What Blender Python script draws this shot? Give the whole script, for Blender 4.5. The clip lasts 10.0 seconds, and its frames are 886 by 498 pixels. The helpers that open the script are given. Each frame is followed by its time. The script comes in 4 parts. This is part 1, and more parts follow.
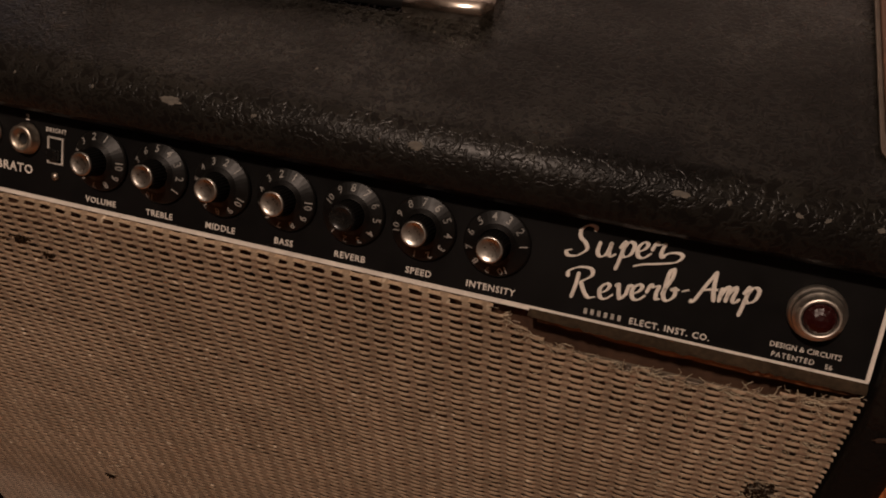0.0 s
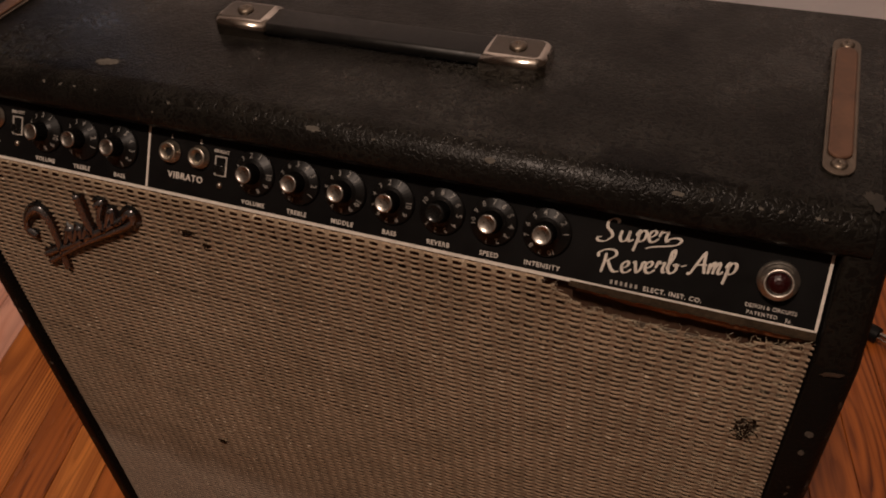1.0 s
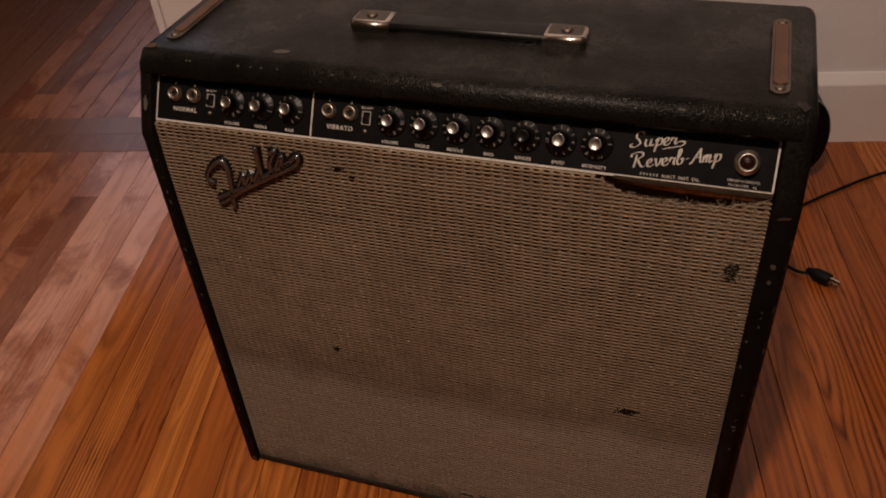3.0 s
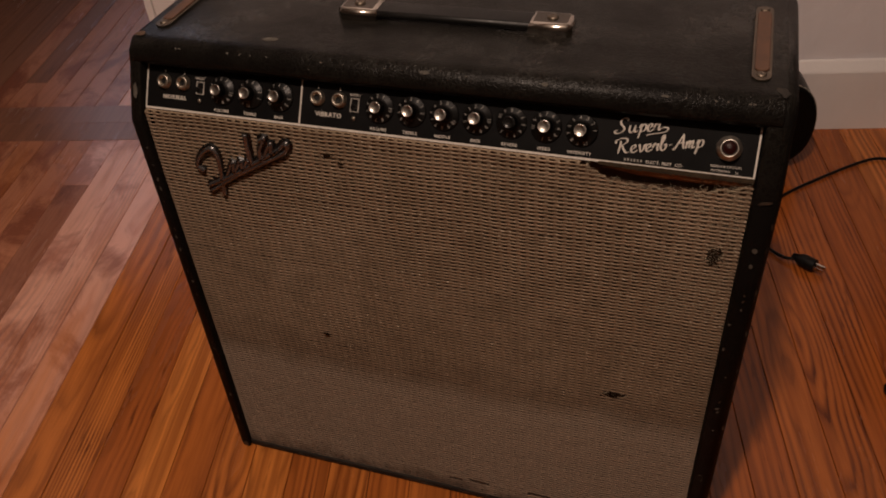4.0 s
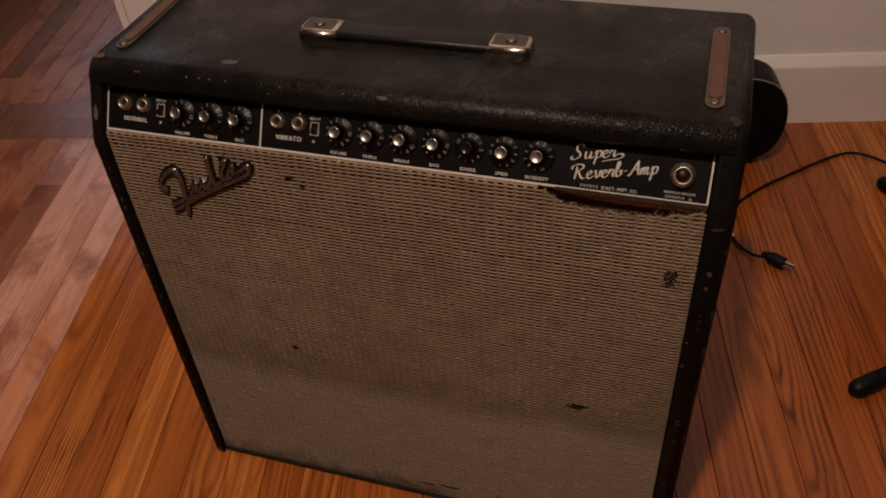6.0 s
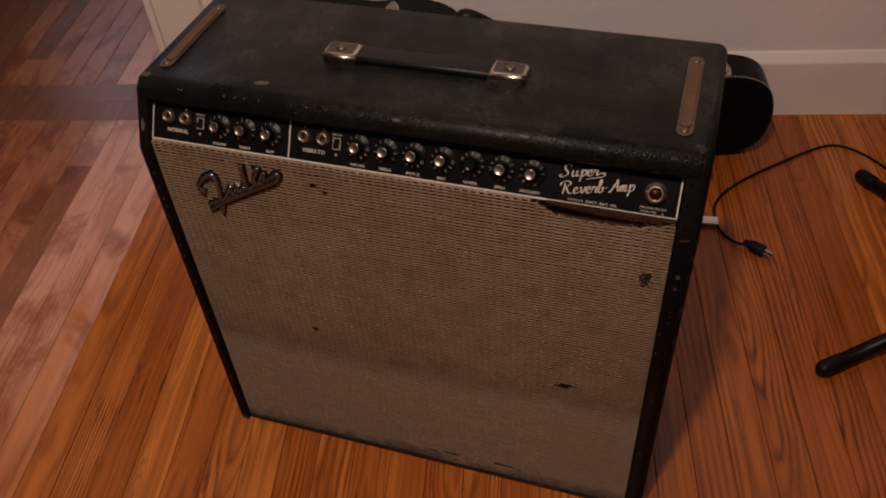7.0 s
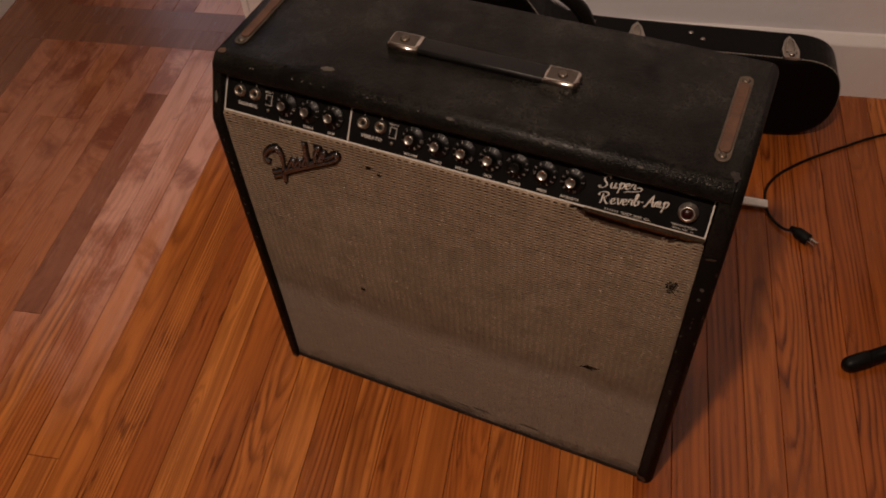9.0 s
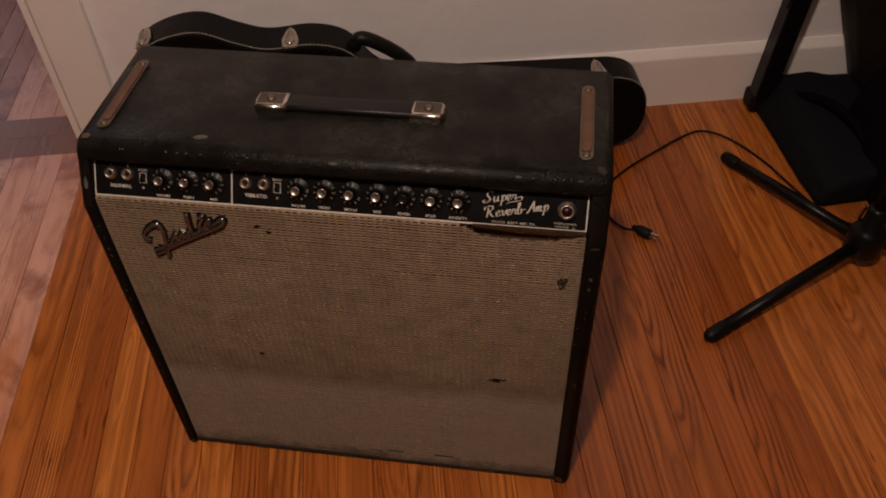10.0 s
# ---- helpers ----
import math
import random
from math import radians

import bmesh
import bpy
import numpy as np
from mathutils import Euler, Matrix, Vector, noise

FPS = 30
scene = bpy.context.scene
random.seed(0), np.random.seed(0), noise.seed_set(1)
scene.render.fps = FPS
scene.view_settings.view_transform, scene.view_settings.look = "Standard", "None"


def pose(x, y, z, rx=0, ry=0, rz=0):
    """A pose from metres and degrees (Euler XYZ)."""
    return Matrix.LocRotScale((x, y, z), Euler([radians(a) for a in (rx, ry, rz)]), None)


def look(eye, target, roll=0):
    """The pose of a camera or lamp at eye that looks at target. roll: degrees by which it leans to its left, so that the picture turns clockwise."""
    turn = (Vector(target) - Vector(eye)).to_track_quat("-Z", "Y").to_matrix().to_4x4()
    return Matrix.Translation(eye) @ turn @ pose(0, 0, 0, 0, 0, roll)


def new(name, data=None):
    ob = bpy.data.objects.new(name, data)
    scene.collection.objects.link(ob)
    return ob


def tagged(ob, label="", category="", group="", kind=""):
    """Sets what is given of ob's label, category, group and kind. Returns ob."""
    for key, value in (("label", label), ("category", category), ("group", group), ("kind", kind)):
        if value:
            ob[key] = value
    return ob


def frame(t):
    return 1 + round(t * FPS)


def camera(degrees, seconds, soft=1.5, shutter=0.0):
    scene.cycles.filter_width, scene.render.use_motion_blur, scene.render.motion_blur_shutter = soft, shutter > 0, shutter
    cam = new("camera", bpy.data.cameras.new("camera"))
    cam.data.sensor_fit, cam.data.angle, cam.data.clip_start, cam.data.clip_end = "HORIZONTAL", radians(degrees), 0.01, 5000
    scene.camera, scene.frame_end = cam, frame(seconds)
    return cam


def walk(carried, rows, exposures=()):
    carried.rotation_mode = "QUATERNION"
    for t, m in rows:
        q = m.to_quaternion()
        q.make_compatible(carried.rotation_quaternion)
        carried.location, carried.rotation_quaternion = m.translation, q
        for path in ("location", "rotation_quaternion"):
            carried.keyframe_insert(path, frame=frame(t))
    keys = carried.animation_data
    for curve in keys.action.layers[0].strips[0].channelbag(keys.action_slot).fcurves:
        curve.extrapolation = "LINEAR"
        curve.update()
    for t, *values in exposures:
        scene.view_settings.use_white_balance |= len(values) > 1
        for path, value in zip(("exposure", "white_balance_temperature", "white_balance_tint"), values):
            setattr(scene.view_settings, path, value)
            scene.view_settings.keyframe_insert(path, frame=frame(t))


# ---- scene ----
cam = camera(55.6, 10.0, soft=1.9)
PATH = [
    (0, (0.218, -0.209, 0.843), (-0.264, 1.087, -0.602), -3.0),
    (0.5, (0.228, -0.276, 0.877), (-0.317, 1.063, -0.505), -3.2),
    (1, (0.246, -0.325, 0.916), (-0.355, 1.014, -0.443), -4.8),
    (1.5, (0.265, -0.403, 0.971), (-0.382, 0.947, -0.356), -6.6),
    (2, (0.271, -0.454, 0.979), (-0.393, 0.907, -0.328), -7.2),
    (2.5, (0.275, -0.49, 0.968), (-0.357, 0.895, -0.329), -6.5),
    (2.6, (0.281, -0.493, 0.965), (-0.356, 0.885, -0.338), -6.9),
    (2.7, (0.244, -0.597, 0.999), (-0.329, 0.833, -0.276), -5.4),
    (4, (0.252, -0.616, 1.008), (-0.28, 0.808, -0.291), -4.8),
    (4.5, (0.263, -0.607, 1.005), (-0.262, 0.799, -0.318), -4.5),
    (5, (0.267, -0.604, 0.997), (-0.25, 0.784, -0.346), -3.9),
    (5.5, (0.275, -0.568, 1.013), (-0.239, 0.824, -0.328), -4.6),
    (6, (0.273, -0.583, 1.046), (-0.225, 0.81, -0.301), -4.8),
    (6.2, (0.274, -0.61, 1.074), (-0.219, 0.77, -0.288), -5.0),
    (7.3, (0.33, -0.637, 1.23), (-0.179, 0.62, -0.239), -4.4),
    (7.5, (0.41, -0.544, 1.281), (-0.238, 0.533, -0.276), -7.9),
    (8, (0.42, -0.53, 1.291), (-0.224, 0.528, -0.28), -9.7),
    (8.5, (0.422, -0.519, 1.305), (-0.237, 0.535, -0.262), -10.1),
    (8.7, (0.421, -0.527, 1.304), (-0.261, 0.53, -0.251), -10.2),
    (8.8, (0.35, -0.588, 1.286), (-0.294, 0.508, -0.258), -7.1),
    (9, (0.313, -0.608, 1.266), (-0.268, 0.522, -0.278), -4.8),
    (9.5, (0.269, -0.653, 1.251), (-0.129, 0.615, -0.244), -2.3),
    (10, (0.252, -0.69, 1.272), (0.027, 0.669, -0.179), -2.2),
]
walk(cam, [(t, look(eye, target, roll)) for t, eye, target, roll in PATH])

# ---- world and lights ----
world = bpy.data.worlds.new("world")
scene.world = world
world.use_nodes = True
world.node_tree.nodes["Background"].inputs[0].default_value = (0.35, 0.42, 0.6, 1)
world.node_tree.nodes["Background"].inputs[1].default_value = 0.01


def lamp(name, kind, energy, colour, m, **more):
    data = bpy.data.lights.new(name, kind)
    data.energy, data.color = energy, colour
    for key, value in more.items():
        if key == "radius":
            data.shadow_soft_size = value
        if key == "size":
            data.shape, data.size, data.size_y = "RECTANGLE", value[0], value[1]
    ob = new(name, data)
    ob.matrix_world = m
    return ob


LAMP = (0.08, -0.70, 2.10)
lamp("ceiling_bulb_light", "POINT", 75, (1.0, 0.75, 0.60), pose(*LAMP), radius=0.045)

# ---- room axes: u along the back wall, v into it ----
ROOM = pose(-0.0064, 0.9412, 0, 0, 0, 13.3)
HEIGHT = 2.75
U0, U1, V0, V2 = -3.5, 2.3, -3.3, 3.7
DOOR_L, DOOR_R, DOOR_H, WALL = -1.61, -0.850, 2.05, 0.15
# cool window of the next room, seen as a sheen on the varnish
NEXT_L = -2.40
WL, WR, WZ0, WZ1 = 1.90, 3.50, 1.10, 2.40
WM = (WL + WR) / 2
lamp("window_light", "AREA", 5.5, (0.80, 0.80, 1.0), ROOM @ pose(NEXT_L - 0.02, WM, 1.75, 90, 0, -90), size=(1.50, 1.20))


# ---- mesh helpers ----
def part(name, bm, material, parent=None, label="", m=None, smooth=False):
    """Link a bmesh as one mesh object under a thing or a part."""
    me = bpy.data.meshes.new(name)
    bm.normal_update()
    bm.to_mesh(me)
    bm.free()
    return part_mesh(name, me, material, parent, label, m, smooth)


def part_mesh(name, me, material, parent=None, label="", m=None, smooth=False):
    if material is not None and not me.materials:
        me.materials.append(material)
    if smooth:
        me.shade_smooth()
    ob = new(name, me)
    if parent is not None:
        ob.parent = parent
    if m is not None:
        ob.matrix_basis = m
    if label:
        ob["label"] = label
    return ob


def empty(name, m=None):
    ob = new(name)
    ob.empty_display_size = 0.05
    if m is not None:
        ob.matrix_basis = m
    return ob


def box(bm, x0, x1, y0, y1, z0, z1, bevel=0.0, seg=2):
    made = bmesh.ops.create_cube(bm, size=1, matrix=Matrix.LocRotScale(((x0 + x1) / 2, (y0 + y1) / 2, (z0 + z1) / 2), None, (x1 - x0, y1 - y0, z1 - z0)))
    if bevel:
        edges = list({e for v in made["verts"] for e in v.link_edges})
        bmesh.ops.bevel(bm, geom=edges, offset=bevel, segments=seg, profile=0.5, affect="EDGES")
    return bm


def boxed(*a, **k):
    return box(bmesh.new(), *a, **k)


def prism(bm, outline, lo, hi, axis="x", bevel=0.0, seg=2):
    """Extrude a closed outline along an axis. Outline pairs are the other two axes in order."""
    def put(p, w):
        return {"x": (w, p[0], p[1]), "y": (p[0], w, p[1]), "z": (p[0], p[1], w)}[axis]
    a = [bm.verts.new(put(p, lo)) for p in outline]
    b = [bm.verts.new(put(p, hi)) for p in outline]
    n = len(outline)
    bm.faces.new(a)
    bm.faces.new(b[::-1])
    for i in range(n):
        bm.faces.new((a[i], b[i], b[(i + 1) % n], a[(i + 1) % n]))
    bmesh.ops.recalc_face_normals(bm, faces=bm.faces[:])
    if bevel:
        sharp = [e for e in bm.edges if len(e.link_faces) == 2 and e.calc_face_angle() > 0.5]
        bmesh.ops.bevel(bm, geom=sharp, offset=bevel, segments=seg, profile=0.5, affect="EDGES")
    return bm


def lathe(bm, profile, seg=32, close=True):
    """Turn (radius, height) pairs round the z axis."""
    rings = []
    for r, h in profile:
        if r < 1e-6:
            rings.append([bm.verts.new((0, 0, h))])
        else:
            rings.append([bm.verts.new((r * math.cos(2 * math.pi * i / seg), r * math.sin(2 * math.pi * i / seg), h)) for i in range(seg)])
    for a, b in zip(rings, rings[1:]):
        for i in range(seg):
            j = (i + 1) % seg
            if len(a) == 1 and len(b) == 1:
                continue
            if len(a) == 1:
                bm.faces.new((a[0], b[i], b[j]))
            elif len(b) == 1:
                bm.faces.new((a[i], a[j], b[0]))
            else:
                bm.faces.new((a[i], a[j], b[j], b[i]))
    bmesh.ops.recalc_face_normals(bm, faces=bm.faces[:])
    return bm


def spline(points, steps=8):
    """A smooth line through the points."""
    pts = [Vector(p) for p in points]
    pts = [2 * pts[0] - pts[1]] + pts + [2 * pts[-1] - pts[-2]]
    out = []
    for p0, p1, p2, p3 in zip(pts, pts[1:], pts[2:], pts[3:]):
        for i in range(steps):
            t = i / steps
            out.append(0.5 * ((2 * p1) + (p2 - p0) * t + (2 * p0 - 5 * p1 + 4 * p2 - p3) * t * t + (3 * p1 - p0 - 3 * p2 + p3) * t ** 3))
    out.append(pts[-2])
    return out


def tube(bm, points, radius, seg=8, cap=True, tidy=True):
    """A round tube along a line; radius is a number or a function of the way from 0 to 1."""
    pts = [Vector(p) for p in points]
    rings = []
    side = None
    for i, p in enumerate(pts):
        d = (pts[min(i + 1, len(pts) - 1)] - pts[max(i - 1, 0)]).normalized()
        if side is None:
            side = d.orthogonal().normalized()
        side = (side - d * side.dot(d)).normalized()
        up = d.cross(side)
        r = radius(i / (len(pts) - 1)) if callable(radius) else radius
        rings.append([bm.verts.new(p + r * (math.cos(2 * math.pi * k / seg) * side + math.sin(2 * math.pi * k / seg) * up)) for k in range(seg)])
    for a, b in zip(rings, rings[1:]):
        for k in range(seg):
            bm.faces.new((a[k], a[(k + 1) % seg], b[(k + 1) % seg], b[k]))
    if cap:
        bm.faces.new(rings[0][::-1])
        bm.faces.new(rings[-1])
    if tidy:
        bmesh.ops.recalc_face_normals(bm, faces=bm.faces[:])
    return bm


def ribbon(bm, points, thin, thick, height=0.0004, nib=35, steps=8, rounded=False):
    """A pen stroke lying in the xy plane: wide where it runs across the nib's angle."""
    pts = spline([(*p, 0) for p in points], steps)
    rows = []
    a = math.radians(nib)
    for i, p in enumerate(pts):
        d = (pts[min(i + 1, len(pts) - 1)] - pts[max(i - 1, 0)]).normalized()
        n = Vector((-d.y, d.x, 0))
        across = abs(d.x * math.sin(a) - d.y * math.cos(a))
        w = 0.5 * (thin + (thick - thin) * across)
        if rounded and (i == 0 or i == len(pts) - 1):
            w *= 0.6
        rows.append([bm.verts.new(p + n * w), bm.verts.new(p + n * w * 0.6 + Vector((0, 0, height))), bm.verts.new(p - n * w * 0.6 + Vector((0, 0, height))), bm.verts.new(p - n * w)])
    for r, s in zip(rows, rows[1:]):
        for k in range(3):
            bm.faces.new((r[k], r[k + 1], s[k + 1], s[k]))
    bm.faces.new(rows[0][::-1])
    bm.faces.new(rows[-1])
    bmesh.ops.recalc_face_normals(bm, faces=bm.faces[:])
    return bm


def letters(text, size, extrude=0.0002, centre=True, space=1.0, bold=0.0):
    """A mesh of the built-in font, in the xy plane, on its base line."""
    cu = bpy.data.curves.new("lettering", "FONT")
    cu.body, cu.size, cu.extrude, cu.space_character, cu.resolution_u, cu.offset = text, size, extrude, space, 2, bold
    cu.align_x = "CENTER" if centre else "LEFT"
    ob = new("lettering_tmp", cu)
    me = bpy.data.meshes.new_from_object(ob)
    bpy.data.objects.remove(ob)
    bpy.data.curves.remove(cu)
    return me


def add_mesh(bm, me, m):
    tmp = bmesh.new()
    tmp.from_mesh(me)
    tmp.transform(m)
    out = bpy.data.meshes.new("tmp")
    tmp.to_mesh(out)
    tmp.free()
    bm.from_mesh(out)
    bpy.data.meshes.remove(out)


# ---- materials ----
class Mat:
    """A small builder of node materials."""

    def __init__(self, name):
        self.mat = bpy.data.materials.new(name)
        self.mat.use_nodes = True
        self.tree = self.mat.node_tree
        self.bsdf = self.tree.nodes["Principled BSDF"]

    def node(self, kind, **values):
        n = self.tree.nodes.new(kind)
        for key, value in values.items():
            n.inputs[key.replace("_", " ")].default_value = value
        return n

    def link(self, a, b):
        self.tree.links.new(a, b)

    def coords(self, scale=(1, 1, 1), source="Object"):
        tc = self.node("ShaderNodeTexCoord")
        mp = self.node("ShaderNodeMapping")
        mp.inputs["Scale"].default_value = scale
        self.link(tc.outputs[source], mp.inputs["Vector"])
        return mp.outputs[0]

    def noise(self, vec, scale, detail=4.0, rough=0.55, distort=0.0):
        n = self.node("ShaderNodeTexNoise", Scale=scale, Detail=detail, Roughness=rough, Distortion=distort)
        self.link(vec, n.inputs["Vector"])
        return n.outputs["Fac"]

    def voronoi(self, vec, scale, feature="F1", rnd=1.0):
        n = self.node("ShaderNodeTexVoronoi", Scale=scale, Randomness=rnd)
        n.feature = feature
        self.link(vec, n.inputs["Vector"])
        return n.outputs["Distance"]

    def ramp(self, fac, stops):
        n = self.node("ShaderNodeValToRGB")
        while len(n.color_ramp.elements) < len(stops):
            n.color_ramp.elements.new(0.5)
        for e, (pos, col) in zip(n.color_ramp.elements, stops):
            e.position = pos
            e.color = (*col, 1) if isinstance(col, tuple) else (col, col, col, 1)
        self.link(fac, n.inputs[0])
        return n.outputs[0]

    def math(self, op, a, b=None, clamp=False):
        n = self.node("ShaderNodeMath")
        n.operation, n.use_clamp = op, clamp
        for i, v in enumerate((a, b)):
            if v is None:
                continue
            if isinstance(v, (int, float)):
                n.inputs[i].default_value = v
            else:
                self.link(v, n.inputs[i])
        return n.outputs[0]

    def mix(self, fac, a, b, blend="MIX"):
        n = self.node("ShaderNodeMix")
        n.data_type, n.blend_type = "RGBA", blend
        for sock, v in ((n.inputs[0], fac), (n.inputs[6], a), (n.inputs[7], b)):
            if isinstance(v, (int, float)):
                sock.default_value = v
            elif isinstance(v, tuple):
                sock.default_value = (*v, 1)
            else:
                self.link(v, sock)
        return n.outputs[2]

    def bump(self, height, strength, distance, normal=None):
        n = self.node("ShaderNodeBump", Strength=strength, Distance=distance)
        self.link(height, n.inputs["Height"])
        if normal is not None:
            self.link(normal, n.inputs["Normal"])
        self.link(n.outputs[0], self.bsdf.inputs["Normal"])
        return n.outputs[0]

    def set(self, **values):
        for key, v in values.items():
            sock = self.bsdf.inputs[key.replace("_", " ")]
            if isinstance(v, tuple):
                sock.default_value = (*v, 1)
            elif isinstance(v, (int, float)):
                sock.default_value = v
            else:
                self.link(v, sock)
        return self


def make_tolex(name, base_tone, dust, spec, relief, ridge, rubbed, gloss):
    """Grained vinyl: worm-like wrinkles, dull smears, rubbed patches where the ridges shine."""
    k = Mat(name)
    c = k.coords()
    wrinkle = k.math("ABSOLUTE", k.math("SUBTRACT", k.noise(c, 235, 2, 0.55, 0.5), 0.5))
    ridges = k.ramp(wrinkle, [(0.0, 1.0), (0.04, 0.8), (0.10, 0.0)])
    fine = k.noise(c, 900, 3)
    cloud = k.noise(c, 9, 6, 0.68)
    patch = k.ramp(cloud, [(0.46, 0.0), (0.60, 0.6), (0.74, 1.0)])
    rub = k.ramp(k.noise(c, 12, 6, 0.68), [(0.36, 0.12), (0.54, 0.45), (0.70, 1.0)])
    up = k.node("ShaderNodeSeparateXYZ")
    k.link(k.node("ShaderNodeNewGeometry").outputs["Normal"], up.inputs[0])
    level = k.ramp(up.outputs["Z"], [(0.55, 0.45), (0.97, 1.0)])  # dust lies on level faces
    rub = k.math("MULTIPLY", rub, level)
    # dark greasy smears and rings left by things set down
    smear = k.ramp(k.noise(k.coords((1.0, 1.6, 1.0)), 13, 3, 0.5, 0.4), [(0.60, 0.0), (0.68, 0.85)])
    lint = k.ramp(k.voronoi(c, 60), [(0.0, 1.0), (0.035, 1.0), (0.055, 0.0)])
    lint = k.math("MULTIPLY", lint, k.ramp(k.noise(c, 16, 2), [(0.55, 0.0), (0.6, 1.0)]))
    base = k.mix(patch, base_tone, dust)
    base = k.mix(k.math("MULTIPLY", k.math("MULTIPLY", ridges, rub), rubbed), base, ridge)
    base = k.mix(k.math("MULTIPLY", smear, level), base, tuple(0.45 * v for v in base_tone))
    base = k.mix(k.math("MULTIPLY", lint, 0.5), base, (0.20, 0.18, 0.15))
    rough = k.math("SUBTRACT", k.math("ADD", gloss, k.math("MULTIPLY", fine, 0.2)), k.math("MULTIPLY", rub, 0.14))
    k.set(Base_Color=base, Roughness=rough, Specular_IOR_Level=k.math("MULTIPLY", k.math("ADD", k.math("MULTIPLY", rub, 1.1), 0.5), spec))
    h = k.math("ADD", k.math("MULTIPLY", ridges, 0.8), k.math("MULTIPLY", fine, 0.25))
    k.bump(h, relief, 0.0007)
    return k.mat


TOLEX = make_tolex("black_tolex", (0.0060, 0.0054, 0.0048), (0.0075, 0.0066, 0.0056), 0.08, 0.4, (0.016, 0.013, 0.010), 0.35, 0.45)
TOP_TOLEX = make_tolex("dusty_top_tolex", (0.0054, 0.0046, 0.0039), (0.0078, 0.0067, 0.0056), 0.145, 0.36, (0.032, 0.030, 0.0245), 1.0, 0.25)


def make_plain(name, colour, rough, metal=0.0, speck=0.2, scale=120, bump=0.15, dist=0.0003, dark=0.6, coat=0.0, spec=0.35):
    k = Mat(name)
    c = k.coords()
    big = k.noise(c, scale * 0.15, 5, 0.6)
    small = k.noise(c, scale, 4, 0.6)
    both = k.math("ADD", k.math("MULTIPLY", big, 0.6), k.math("MULTIPLY", small, 0.4))
    f = k.ramp(both, [(0.38, 0.0), (0.68, 1.0)])
    low = tuple(v * dark for v in colour)
    col = k.mix(f, low, colour)
    r = k.math("ADD", rough - speck * 0.5, k.math("MULTIPLY", f, speck), True)
    k.set(Base_Color=col, Roughness=r, Metallic=metal, Coat_Weight=coat, Specular_IOR_Level=spec)
    k.bump(small, bump, dist)
    return k.mat


BLACK_PANEL = make_plain("black_enamel", (0.0055, 0.0052, 0.0052), 0.5, scale=60, bump=0.06, spec=0.12)
WHITE_INK = make_plain("white_ink", (0.72, 0.67, 0.60), 0.6, scale=700, dark=0.72)
DIM_INK = make_plain("worn_ink", (0.50, 0.47, 0.42), 0.6, scale=500, dark=0.5)
DIAL_INK = make_plain("grimy_dial_ink", (0.38, 0.36, 0.33), 0.55, scale=160, dark=0.2)
KNOB_BLACK = make_plain("knob_plastic", (0.0060, 0.0056, 0.0052), 0.42, scale=300, bump=0.08, spec=0.2)
BLACK_PLASTIC = make_plain("black_plastic", (0.008, 0.0075, 0.007), 0.3, scale=300, bump=0.08)
BRUSHED = make_plain("brushed_cap", (0.56, 0.53, 0.48), 0.34, metal=1.0, scale=900, bump=0.1, dist=0.0001, dark=0.8)
CHROME = make_plain("worn_chrome", (0.60, 0.55, 0.49), 0.20, metal=1.0, scale=160, speck=0.14, dark=0.8, bump=0.05)
DULL_METAL = make_plain("rusty_strip", (0.17, 0.090, 0.056), 0.5, metal=0.4, scale=240, dark=0.5, bump=0.3)
SATIN = make_plain("satin_nickel", (0.66, 0.61, 0.54), 0.46, metal=1.0, scale=300, dark=0.75)
OLD_STEEL = make_plain("old_steel", (0.22, 0.18, 0.14), 0.42, metal=0.9, scale=240, dark=0.55, bump=0.2)
DIM_TARNISH = make_plain("dimmed_tarnished_cap", (0.13, 0.112, 0.093), 0.22, metal=1.0, scale=160, dark=0.7, bump=0.05)
NICKEL = make_plain("nickel", (0.46, 0.41, 0.34), 0.46, metal=1.0, scale=300, dark=0.75)
LOGO_METAL = make_plain("tarnished_chrome", (0.20, 0.19, 0.19), 0.24, metal=0.75, scale=220, dark=0.6)
BLACK_RUBBER = make_plain("black_rubber", (0.006, 0.006, 0.006), 0.5, scale=200, spec=0.2)
BLACK_METAL = make_plain("black_powder_coat", (0.006, 0.006, 0.0065), 0.36, scale=400, bump=0.1, spec=0.2)
LEATHERETTE = make_plain("handle_rubber", (0.008, 0.0075, 0.007), 0.42, scale=240, bump=0.25, spec=0.25)
CASE_SKIN = make_plain("case_leatherette", (0.0042, 0.0038, 0.0035), 0.45, scale=420, bump=0.5, dist=0.0005, spec=0.12)
THREAD = make_plain("pale_thread", (0.52, 0.49, 0.42), 0.8, scale=500)
BROWN_VINYL = make_plain("dark_brown_vinyl", (0.020, 0.0125, 0.0090), 0.6, spec=0.2, scale=300, bump=0.3, dist=0.0006)
DARK_FABRIC = make_plain("dark_nylon", (0.0025, 0.0025, 0.003), 0.9, spec=0.08, scale=500, bump=0.4, dist=0.0006)
BLUE_FABRIC = make_plain("slate_nylon", (0.0095, 0.0108, 0.0150), 0.9, spec=0.1, scale=500, bump=0.4, dist=0.0006)
TAG_WHITE = make_plain("tag_webbing", (0.90, 0.88, 0.84), 0.75, scale=500, dark=0.8, bump=0.4)
RAW_WOOD = make_plain("bare_plywood", (0.33, 0.15, 0.065), 0.75, scale=260, dark=0.45, bump=0.6, dist=0.0008)
BAFFLE_WOOD = make_plain("old_baffle_board", (0.13, 0.068, 0.040), 0.85, scale=260, dark=0.5, bump=0.5)
